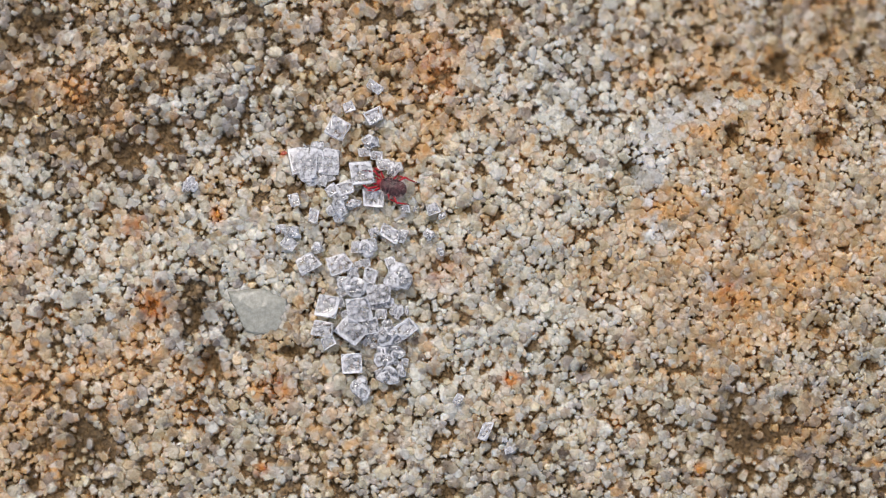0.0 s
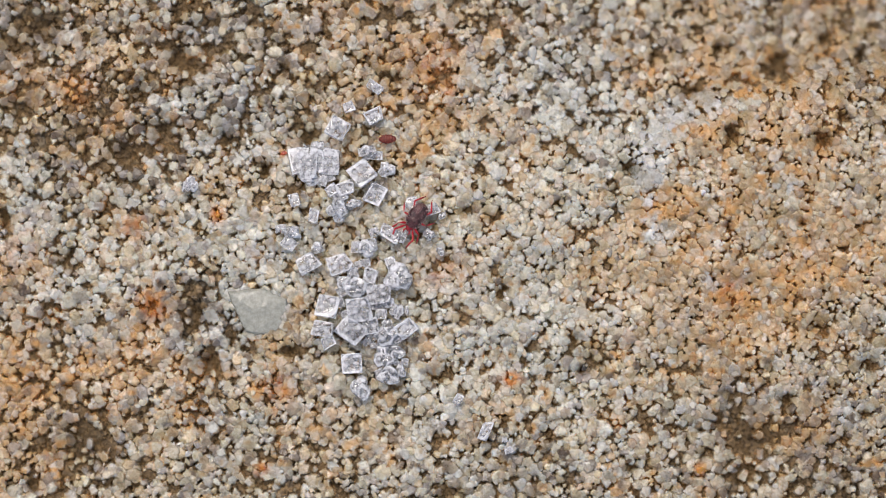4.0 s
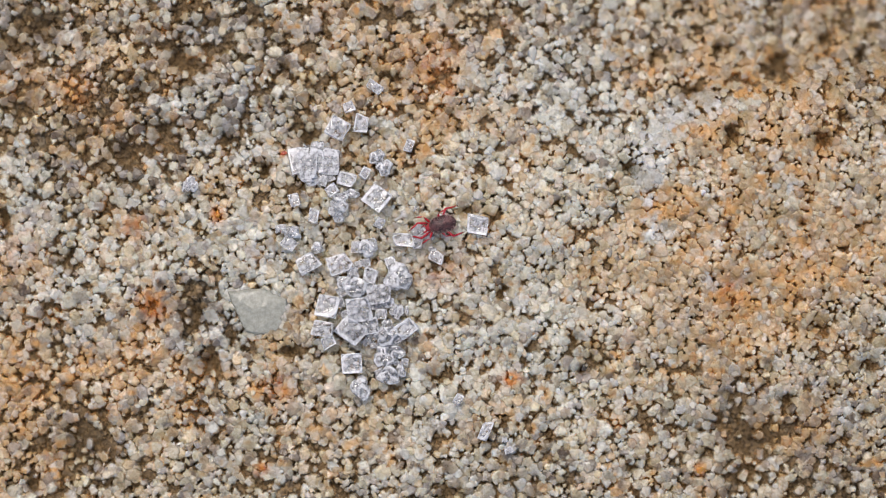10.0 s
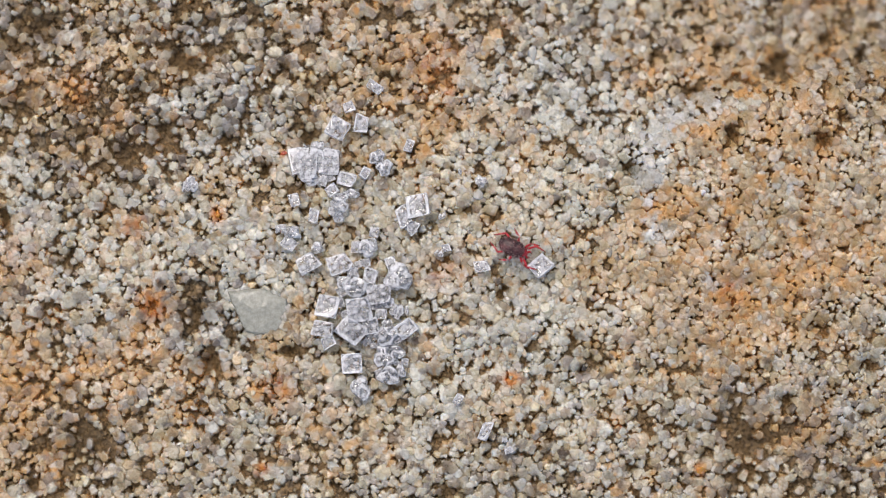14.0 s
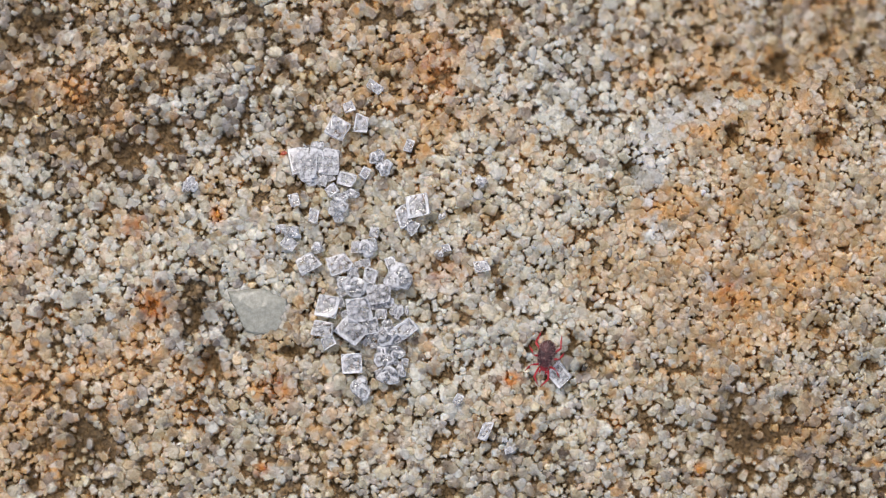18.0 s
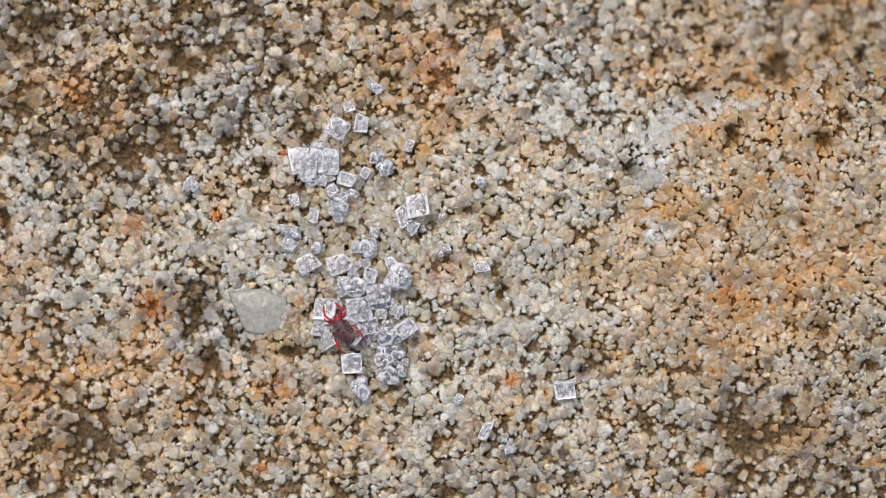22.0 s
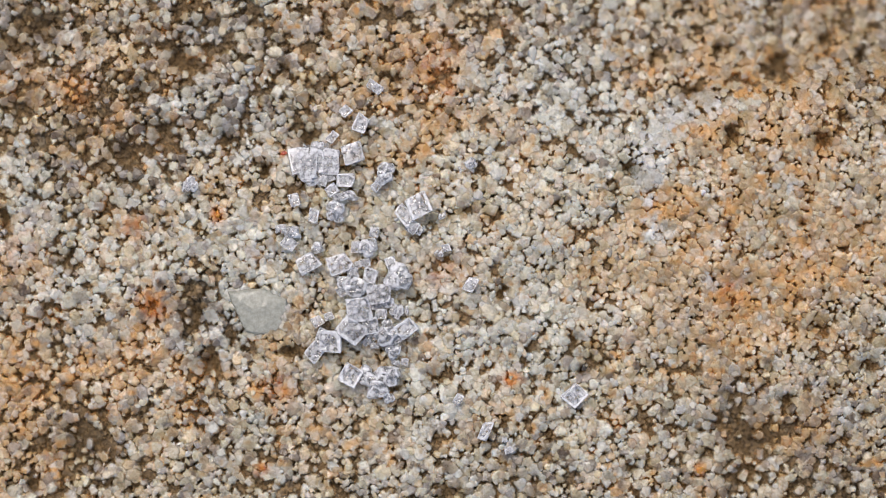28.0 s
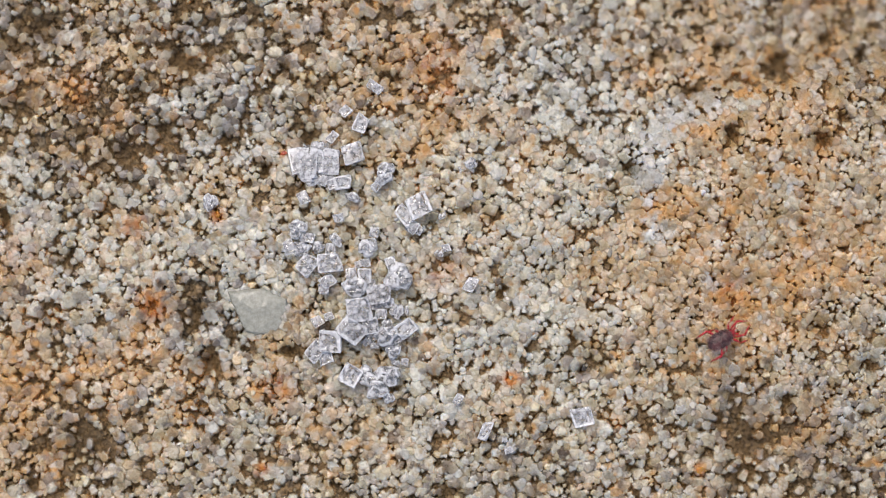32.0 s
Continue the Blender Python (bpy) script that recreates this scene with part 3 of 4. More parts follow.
def sugar_cluster():
    """The large grown-together piece, with ribbed middle and blades round it."""
    root = tagged(new("sugar_cluster"), "large milky cluster of grown-together sugar crystals on sandstone", "sugar cluster", "spilled sugar crystals")
    root.matrix_basis = Matrix.Translation(plan(556, 290, surface_z(556, 290) + 3 * PX))
    blocks = [(-34, 4, 18, 46, 12, 16, -8), (-15, 0, 20, 58, 6, 26, 4), (0, 2, 14, 52, 0, 28, 2), (12, 4, 12, 40, -3, 26, 2), (31, 3, 30, 44, -8, 24, 4),
              (6, 31, 26, 22, 30, 22, 8), (-2, -30, 22, 20, 30, 18, 0), (14, -29, 20, 18, -20, 18, 0), (-20, -22, 16, 24, 15, 16, 4), (26, -24, 18, 16, 20, 14, 0)]
    for k, (x, y, length, width, turn, height, tilt) in enumerate(blocks):
        ob = sugar_mesh("crystal", crystal_bm(length * 1.05, width * 1.05, height, 300 + k, k in (5, 6, 8)), SUGAR_MILK)
        ob.parent = root
        ob.matrix_basis = pose(x * PX, y * PX, height / 2 * PX, tilt, -tilt, turn)


def spill_sugar():
    c = crystal
    sugar_cluster()
    # upper scatter
    c("a1", 663, 154, 30, 17, -35)
    c("a2", 618, 190, 20, 18, 20, [(27.3, 612, 197, 45)])
    c("a3", 598, 228, 38, 36, -25, [(26.4, 610, 250, 5), (27.3, 625, 272, 20)])
    c("a4", 662, 206, 30, 24, 25, [(8.3, 640, 220, 80), (27.3, 639, 220, 65)])
    c("a5", 656, 252, 30, 27, 10, [(2.9, 652, 270, 30), (6.4, 670, 276, 40), (8.1, 668, 279, 60), (27.2, 684, 300, 20)])
    c("a6", 645, 270, 23, 15, 5, [(6.4, 702, 252, 20), (8.1, 724, 258, 70), (27.3, 588, 243, 50)])
    c("a7", 667, 275, 21, 16, -5, [(6.4, 676, 284, 20), (8.1, 646, 306, 60), (27.3, 667, 328, 50)])
    c("b1", 641, 306, 42, 40, -80, [(1.9, 641, 306, -50), (8.2, 667, 350, -35), (10.2, 661, 344, -35), (10.4, 690, 350, -20), (10.5, 734, 369, 10), (11.0, 738, 364, 12), (27.2, 740, 364, 28)])
    c("b2", 680, 292, 28, 20, 10, [(0.3, 692, 330, 40), (0.6, 701, 365, 85), (2.9, 727, 362, 80), (5.0, 759, 448, 55), (7.9, 772, 455, -30), (10.7, 790, 452, 0), (10.8, 804, 446, 20), (11.0, 835, 465, 10), (11.3, 852, 472, 8), (27.2, 833, 504, 60)])
    c("b3", 697, 298, 30, 27, 40, [(1.1, 684, 300, 20), (5.0, 684, 280, 80), (8.0, 680, 297, 70), (27.3, 679, 314, 30)])
    c("b4", 611, 334, 30, 25, 20, [(8.1, 613, 318, -15), (27.2, 611, 320, 0), (31.7, 606, 324, 10)])
    c("b5", 597, 370, 36, 34, -30, [(8.1, 598, 366, 0), (27.2, 592, 372, 20), (29.2, 557, 347, 80), (30.8, 556, 355, 60), (31.5, 527, 405, 20)])
    c("b6", 626, 362, 28, 18, 15, [(6.4, 628, 361, -15), (8.1, 622, 344, -6), (27.2, 620, 347, -25), (31.7, 625, 350, -25)])
    c("b7", 661, 350, 37, 31, -5, [(0.2, 668, 345, 10), (0.4, 688, 345, 60), (1.0, 690, 348, 50), (2.0, 664, 344, 60), (5.0, 650, 350, 80),
                                  (6.6, 690, 372, 100), (7.0, 707, 373, 80), (7.4, 715, 365, 110), (7.8, 738, 380, 90), (8.3, 746, 382, 80), (8.5, 778, 338, 60), (8.6, 808, 340, 60), (8.7, 842, 394, 20),
                                  (9.5, 845, 395, 10), (10.0, 845, 398, -10), (10.4, 843, 399, 10), (10.7, 858, 415, 50), (11.0, 865, 410, 60), (11.1, 870, 390, 70), (12.0, 869, 393, 70), (12.1, 879, 391, 80),
                                  (12.2, 874, 384, 90), (12.3, 878, 383, 100), (12.4, 920, 420, 120), (12.5, 933, 450, 140), (12.6, 941, 441, 150), (12.8, 936, 433, 165), (13.0, 938, 433, 170),
                                  (13.1, 926, 438, 175), (13.2, 928, 445, 178), (13.6, 930, 447, 178), (13.7, 934, 451, 210), (13.8, 941, 457, 214), (13.9, 952, 463, 215), (14.0, 957, 471, 220),
                                  (14.3, 959, 470, 215), (14.4, 950, 476, 230), (14.5, 941, 468, 240), (15.2, 965, 520, 270), (16.0, 1005, 590, 290), (16.5, 1020, 606, 310), (16.6, 1011, 617, 320),
                                  (16.8, 1012, 622, 320), (16.9, 1013, 625, 310), (17.0, 984, 616, 300), (17.1, 994, 644, 290), (17.3, 996, 648, 275), (17.4, 1014, 656, 290), (17.5, 1008, 650, 310),
                                  (17.6, 1024, 646, 320), (17.7, 972, 654, 300), (17.8, 955, 670, 290), (17.9, 984, 659, 300), (18.0, 989, 663, 310), (18.1, 974, 663, 320), (18.3, 970, 653, 300),
                                  (18.4, 987, 659, 280), (18.6, 991, 661, 278), (18.7, 998, 673, 290), (18.9, 997, 671, 310), (19.0, 991, 673, 320), (19.1, 998, 668, 330), (19.2, 1022, 666, 350),
                                  (19.3, 1029, 655, 350), (19.4, 1031, 617, 330), (19.6, 1031, 621, 335), (19.7, 1029, 605, 330), (19.8, 1025, 608, 350), (19.9, 1031, 636, 320), (20.0, 1016, 634, 350),
                                  (20.1, 1015, 633, 355), (20.2, 990, 660, 350), (20.3, 1013, 659, 345), (20.4, 1011, 662, 350), (20.5, 1012, 650, 330), (20.6, 976, 669, 340), (20.7, 967, 686, 350),
                                  (20.8, 968, 686, 350), (20.9, 966, 693, 320), (21.0, 1012, 682, 340), (21.1, 997, 676, 350), (21.2, 999, 690, 365), (27.2, 1017, 700, 405), (29.4, 1018, 703, 405), (29.9, 1024, 718, 380), (30.0, 1030, 738, 372)], height=20)
    c("b8", 522, 355, 18, 23, 10, [(31.7, 538, 351, 20)])
    c("b9", 556, 382, 24, 17, 80, [(29.2, 545, 372, 50), (30.8, 548, 384, 20), (31.6, 545, 421, -10)])
    c("k5", 599, 386, 18, 15, 10)
    c("k6", 588, 337, 22, 19, 35, [(29.2, 590, 326, 20)])
    c("d1", 718, 370, 15, 14, 0, [(2.9, 732, 378, 30), (5.0, 748, 432, 40), (8.0, 745, 406, 60), (10.7, 790, 439, 10)])
    c("d2", 735, 370, 11, 10, 30, [(10.6, 781, 316, 40), (10.7, 814, 304, 60), (27.3, 815, 300, 60)])
    c("d3", 766, 370, 22, 19, 20, [(5.0, 748, 373, 0), (7.7, 739, 407, 40), (10.4, 730, 402, 60)])
    c("d4", 782, 383, 17, 14, 50)
    # middle scatter
    c("e1", 497, 405, 19, 14, 10, [(30.8, 512, 425, 40), (31.6, 510, 432, 30)])
    c("e2", 518, 412, 32, 24, -20, [(30.6, 540, 433, 40), (31.6, 536, 441, 25)])
    c("e3", 512, 431, 26, 21, -35, [(30.8, 515, 440, 10)])
    c("e4", 562, 440, 21, 22, 10, [(30.8, 564, 438, 30)])
    c("e5", 546, 466, 38, 31, 30, [(30.8, 545, 468, 52)])
    c("e6", 601, 468, 40, 34, 20, [(30.6, 590, 461, 35), (31.6, 583, 466, 5)])
    c("f1", 652, 438, 38, 34, 60)
    c("f2", 630, 437, 18, 19, 0, [(29.2, 597, 430, 40), (30.7, 585, 440, 0)])
    c("f3", 662, 411, 18, 16, 20, [(8.3, 672, 395, 60), (10.5, 662, 411, 80)])
    c("f4", 691, 414, 36, 24, -30, [(5.0, 714, 424, -5), (6.7, 714, 420, -20), (8.0, 714, 422, -10), (10.0, 715, 425, -3), (10.5, 714, 384, -70), (27.2, 716, 382, -50)])
    c("f5", 711, 418, 17, 26, -15, [(5.0, 737, 425, 10), (6.7, 739, 428, 0), (10.5, 727, 404, 40), (27.2, 737, 404, 60)])
    c("f6", 759, 416, 21, 22, -10, [(7.2, 764, 411, 20), (7.9, 760, 416, 40), (10.6, 790, 410, 60), (11.0, 808, 407, 60), (11.1, 846, 356, 40), (11.4, 858, 346, 20), (11.8, 857, 325, 10), (12.1, 851, 322, 0), (27.3, 834, 290, 60)])
    c("f7", 779, 446, 17, 16, 0, [(7.9, 766, 444, 20), (10.7, 777, 450, 40)])
    # lower pile
    c("g1", 656, 487, 23, 23, -20, [(30.8, 658, 489, 15), (31.6, 646, 487, 0)])
    c("g2", 648, 465, 14, 14, 10)
    c("g3", 692, 465, 18, 18, 15)
    c("g4", 705, 492, 46, 44, -30)
    c("g5", 625, 485, 17, 22, 5, [(29.2, 612, 486, 20), (30.8, 622, 487, 10)])
    c("g6", 628, 510, 42, 36, -15)
    c("g7", 671, 520, 38, 30, 10, lift=4)
    c("g8", 676, 539, 36, 14, 10)
    c("h1", 636, 548, 40, 38, 5, lift=6)
    c("h2", 579, 543, 37, 36, -10, [(22.1, 570, 560, 10), (22.3, 578, 576, 40), (23.6, 570, 574, 60), (23.7, 562, 576, 70), (23.9, 586, 605, 90)])
    c("h3", 674, 556, 20, 17, 0)
    c("h4", 702, 552, 21, 26, -15)
    c("h5", 720, 549, 11, 14, 0)
    c("h6", 621, 585, 44, 36, -35)
    c("h7", 655, 576, 26, 28, 10, lift=7)
    c("h8", 684, 592, 38, 34, 20)
    c("h9", 718, 582, 34, 26, 35, lift=3)
    c("i1", 572, 583, 34, 25, -10, [(22.2, 579, 597, 10), (23.9, 560, 621, 50)])
    c("i2", 582, 605, 22, 20, 30, [(22.3, 577, 625, 60), (23.9, 572, 594, 70), (29.1, 578, 634, 20)])
    c("i3", 680, 630, 32, 40, 15, [(24.3, 683, 645, 30), (24.5, 688, 664, 85)])
    c("i4", 702, 625, 26, 26, 20, [(24.5, 696, 622, 50)])
    c("i5", 622, 643, 34, 32, 3, [(22.3, 630, 655, 20), (22.9, 608, 668, 40), (24.1, 616, 662, 50), (24.5, 620, 665, 60)])
    c("i6", 688, 665, 36, 32, -15, [(24.4, 668, 690, 10)])
    c("i7", 709, 658, 19, 21, 0, [(24.5, 688, 704, 30)])
    c("i8", 638, 687, 30, 40, 8, [(22.9, 646, 670, 30), (24.3, 650, 668, 30)])
    c("i9", 600, 536, 18, 17, 8, [(22.1, 592, 540, 20), (23.7, 560, 556, 40), (24.0, 562, 569, 30)])
    c("k1", 612, 556, 17, 14, 30, [(23.7, 590, 552, 60), (24.0, 582, 560, 20)])
    c("k2", 602, 350, 30, 17, 10, [(29.2, 593, 381, 20), (30.8, 577, 425, -4), (31.6, 595, 425, -48)])
    c("k3", 610, 500, 28, 22, 0, [(30.3, 597, 498, 10), (31.6, 580, 498, 30)])
    c("k4", 606, 516, 19, 18, 25, [(31.6, 573, 512, 0)])
    # crumbs between the pieces of the pile
    for k, (x, y, l, w, turn) in enumerate([(658, 597, 20, 16, 30), (641, 571, 16, 14, 10), (702, 602, 19, 15, 50), (664, 612, 18, 15, 0), (690, 611, 16, 18, 20), (634, 468, 13, 12, 15), (700, 642, 17, 14, 40),
                                           (652, 530, 18, 14, 60), (656, 505, 20, 17, 25), (684, 572, 20, 18, 35), (690, 536, 16, 14, 5), (672, 660, 18, 15, 30), (716, 640, 13, 12, 0), (648, 605, 15, 13, 45)]):
        c("m" + str(k), x, y, l, w, turn)
    # strays
    c("j1", 859, 763, 34, 18, 68)
    c("j3", 811, 706, 18, 14, 60)
    c("j4", 900, 796, 16, 12, 20)
    c("j5", 893, 778, 10, 8, 0)
    c("j2", 337, 327, 29, 27, 20, [(31.3, 352, 340, 40), (31.5, 372, 357, 60)])


def build_pebble():
    """The large flat quartz grain: a broken many-sided slab with a worn rim."""
    bm = bmesh.new()
    rim = ((-54, 28), (-56, 40), (-40, 42), (-15, 45), (8, 46), (30, 38), (49, 28), (52, 0), (46, -15), (30, -30), (10, -35), (-8, -35), (-24, -30), (-32, -18), (-37, -5), (-45, 12))
    rings = [[bm.verts.new(Vector((x * s + 2 * (1 - s), y * s, z + (0.05 * y if z > 0 else 0))) * PX) for x, y in rim] for s, z in ((1.03, -18), (1.0, 0), (0.93, 5), (0.62, 7), (0.3, 8))]
    for a, b in zip(rings, rings[1:]):
        for k in range(len(rim)):
            bm.faces.new((a[k], b[k], b[k - 1], a[k - 1]))
    bm.faces.new(rings[-1][::-1])
    bm.faces.new(rings[0])
    bmesh.ops.recalc_face_normals(bm, faces=bm.faces[:])
    bmesh.ops.subdivide_edges(bm, edges=bm.edges[:], cuts=3, use_grid_fill=True)
    for x in bm.verts:
        p = x.co / PX
        x.co += Vector((noise.noise(p * 0.11), noise.noise(p * 0.12 + Vector((7, 0, 0))), 0.8 * noise.noise(p * 0.09 + Vector((0, 9, 0))))) * 1.8 * PX
    ob = part("quartz_pebble", bm, PEBBLE, smooth=True)
    ob.matrix_basis = Matrix.Translation(plan(460, 557, surface_z(461, 556) - 1 * PX))
    tagged(ob, "large flat greenish-grey quartz grain embedded in sandstone", "pebble")


def build_proud_grains(stone):
    """Single grains that stand out of the face round the sugar, and a few large or coloured ones."""
    shapes, faces = grain_shapes(24)
    rs = np.random.RandomState(77)
    def grain_mesh(shape, tint):
        mesh = bpy.data.meshes.new("sand_grain")
        mesh.from_pydata((shape * PX).tolist(), [], faces.tolist())
        color_layer(mesh, np.tile(tint, (len(shape), 1)))
        mesh.materials.append(LOOSE_GRAIN)
        mesh.shade_smooth()
        return mesh
    tints = grain_tints(rs.uniform(500, 1000, 24), rs.uniform(200, 700, 24), rs)
    tints = np.maximum(tints, [0.42, 0.37, 0.25])
    pool = [grain_mesh(shape, tint) for shape, tint in zip(shapes, tints)]
    def put(mesh, x, y, size, sink):
        ob = new("sand_grain", mesh)
        ob.parent = stone
        z = surface_z(x, y) - sink * size * PX
        ob.matrix_basis = Matrix.LocRotScale(plan(x, y, z), Euler((rs.uniform(-0.5, 0.5), rs.uniform(-0.5, 0.5), rs.uniform(0, 6.28))), Vector((size, size, size * 0.75)))
    for k in range(270):
        put(pool[k % len(pool)], rs.uniform(430, 1100), rs.uniform(130, 740), rs.uniform(6.0, 9.0), 0.55)
    white, honey, amber = (0.60, 0.58, 0.52), (0.58, 0.47, 0.30), (0.62, 0.30, 0.06)
    for x, y, size, tint in ((420, 122, 13, (0.62, 0.55, 0.40)), (458, 230, 14, white), (441, 121, 10, (0.40, 0.40, 0.38)), (290, 363, 11, white), (385, 380, 10, amber),
                             (1242, 831, 10, amber), (942, 95, 14, white), (868, 270, 13, (0.50, 0.50, 0.44)), (1243, 341, 7, (0.75, 0.74, 0.72)), (555, 190, 8, white),
                             (1036, 652, 9, (0.035, 0.03, 0.028)), (286, 506, 7, (0.03, 0.026, 0.024)), (502, 271, 6, (0.45, 0.08, 0.02)), (690, 345, 13, (0.55, 0.52, 0.44)),
                             (845, 345, 13, white), (95, 486, 12, (0.55, 0.52, 0.44)), (255, 400, 10, honey), (620, 630, 14, (0.48, 0.45, 0.36)), (655, 640, 12, (0.45, 0.42, 0.34))):
        put(grain_mesh(shapes[int(x) % 24], np.array(tint)), x, y, size, 0.4)


# ---- mite ----
def tube(bm, points, radii, sides=7):
    rings = []
    for k, (p, r) in enumerate(zip(points, radii)):
        a, b = points[max(k - 1, 0)], points[min(k + 1, len(points) - 1)]
        q = (b - a).to_track_quat("Z", "Y").to_matrix()
        rings.append([bm.verts.new(p + q @ Vector((math.cos(s * 2 * math.pi / sides), math.sin(s * 2 * math.pi / sides), 0)) * r) for s in range(sides)])
    for a, b in zip(rings, rings[1:]):
        for s in range(sides):
            bm.faces.new((a[s], a[(s + 1) % sides], b[(s + 1) % sides], b[s]))
    bm.faces.new(rings[0][::-1])
    bm.faces.new(rings[-1])
    return bm


LEGS = []


def build_bug():
    """A small red-brown insect that faces +x, with a ringed back."""
    bug = tagged(new("insect"), "tiny rusty-brown oval insect on sandstone", "insect")
    for k, (x, w) in enumerate([(-11, 4.5), (-7, 6.2), (-2.5, 7.2), (2, 7.4), (6.5, 6.4)]):
        bm = bmesh.new()
        bmesh.ops.create_icosphere(bm, subdivisions=3, radius=1)
        for q in bm.verts:
            q.co = Vector((q.co.x * 5.2 + x, q.co.y * w * 1.15, q.co.z * w * 0.65 + 8)) * PX
        part("body_ring", bm, BUG_SKIN, bug, smooth=True)
    bm = bmesh.new()
    bmesh.ops.create_icosphere(bm, subdivisions=3, radius=1)
    for q in bm.verts:
        q.co = Vector((q.co.x * 3.6 + 11.5, q.co.y * 4.2, q.co.z * 3.4 + 7)) * PX
    part("head", bm, BUG_SKIN, bug, smooth=True)
    for side in (-1, 1):
        for x, bend in ((8, 40), (2, 0), (-4, -40)):
            bm = bmesh.new()
            tube(bm, [Vector(p) * PX for p in ((0, 0, 0), (4, 0, 1), (8, 0, -5))], [r * PX for r in (0.9, 0.8, 0.5)], 5)
            leg = part("leg", bm, BUG_LEG, bug, "thin amber leg", True)
            leg.matrix_basis = pose(x * PX, side * 4 * PX, 6 * PX, 0, 0, side * (90 - bend))
        bm = bmesh.new()
        tube(bm, [Vector(p) * PX for p in ((0, 0, 0), (4, 0, 1.5), (8, 0, 1))], [r * PX for r in (0.6, 0.5, 0.4)], 5)
        part("antenna", bm, BUG_LEG, bug, "thin amber antenna", True).matrix_basis = pose(14 * PX, side * 1.5 * PX, 7 * PX, 0, 0, side * 28)
    return bug


def leg_piece(points, radii):
    bm = bmesh.new()
    return tube(bm, [Vector(p) * PX for p in points], [r * PX for r in radii], 8)


def build_mite():
    """A mite about a millimetre long that faces +x; its origin is on the ground under its middle. Local sizes in plan units."""
    mite = tagged(new("mite"), "dark maroon mite with bright red legs crawling over sandstone", "mite")
    bm = bmesh.new()
    bmesh.ops.create_icosphere(bm, subdivisions=5, radius=1)
    for x in bm.verts:
        p = x.co.copy()
        s = 1 + 0.42 * (1 - p.x * p.x) * p.x * p.x - 0.10 * max(p.x, 0) ** 2 + 0.035 * noise.noise(p * 4) + 0.03 * noise.noise(p * 11)
        waist = 1 - 0.06 * math.exp(-((p.x - 0.25) / 0.10) ** 2) - 0.04 * math.exp(-((p.x + 0.35) / 0.10) ** 2)
        x.co = Vector((p.x * 25 - 3, p.y * 15.6 * s * waist, p.z * 11.5 * s * waist + 18)) * PX
    body = part("body", bm, MITE_BODY, mite, "dark maroon bristly abdomen", True)
    rs = random.Random(3)
    bm = bmesh.new()
    for _ in range(280):
        d = Vector((rs.uniform(-1, 0.9), rs.uniform(-1, 1), rs.uniform(-0.1, 1))).normalized()
        foot = Vector((d.x * 24.8 - 3, d.y * 15.5 * (1 + 0.42 * (1 - d.x * d.x) * d.x * d.x - 0.1 * max(d.x, 0) ** 2), d.z * 11.2 + 18))
        tube(bm, [foot * PX, (foot + (d + Vector((-0.5, 0, 0.1))) * rs.uniform(2.2, 4.2)) * PX], [0.34 * PX, 0.1 * PX], 3)
    tagged(part("bristles", bm, MITE_HAIR, body, "short pale bristles"), kind="stuff")
    bm = bmesh.new()
    bmesh.ops.create_icosphere(bm, subdivisions=3, radius=1)
    for x in bm.verts:
        w = 1 - 0.35 * max(x.co.x, 0)
        x.co = Vector((x.co.x * 8 + 20, x.co.y * 8 * w, x.co.z * 6.5 * w + 15)) * PX
    part("head", bm, MITE_HEAD, mite, "deep red head", True)
    for side in (-1, 1):
        part("palp", leg_piece([(25, side * 3, 14), (30, side * 6, 14), (34, side * 4, 8)], (1.8, 1.6, 0.8)), MITE_RED, mite, "short red feeler", True)
        part("eye", leg_piece([(15, side * 9, 25), (16.5, side * 9.6, 26)], (1.5, 0.8)), MITE_HAIR, mite, "tiny glossy eye", True)
        for hx, turn, reach, bend in ((22, 26, 37, 28), (17, 60, 30, 24), (4, 104, 31, -32), (-4, 138, 42, -34)):
            leg = part("leg", leg_piece([(0, 0, 0), (reach * 0.14, 0, 3), (reach * 0.34, 0, 7), (reach * 0.52, 0, 8)], (2.6, 2.3, 1.9, 1.6)), MITE_RED, mite, "thin jointed bright red leg", True)
            leg.matrix_basis = pose(hx * PX, side * 8 * PX, 13 * PX, 0, 0, side * turn)
            shin = part("shin", leg_piece([(0, 0, 0), (reach * 0.2, 0, -1), (reach * 0.38, 0, -13), (reach * 0.5, 0, -23)], (1.7, 1.5, 1.25, 0.8)), MITE_RED, leg, smooth=True)
            shin.matrix_basis = pose(reach * 0.51 * PX, 0, 8 * PX, 0, 0, side * -bend * 1.8)
            LEGS.append(leg)
    return mite


def mite_pose(x, y, turn, rise=17.0):
    return Matrix.Translation(plan(x, y, surface_z(x, y) + rise * PX)) @ pose(0, 0, 0, 0, 0, turn)


def steady_turns(rows):
    """Rows of seconds, x, y, turn, with steps put in where the turn from row to row is large, always the short way round."""
    out = [rows[0]]
    for t, x, y, h in rows[1:]:
        t0, x0, y0, h0 = out[-1]
        d = (h - h0 + 180) % 360 - 180
        steps = max(1, math.ceil(abs(d) / 75))
        for k in range(1, steps + 1):
            w = k / steps
            out.append((t0 + (t - t0) * w, x0 + (x - x0) * w, y0 + (y - y0) * w, h0 + d * w))
    return out


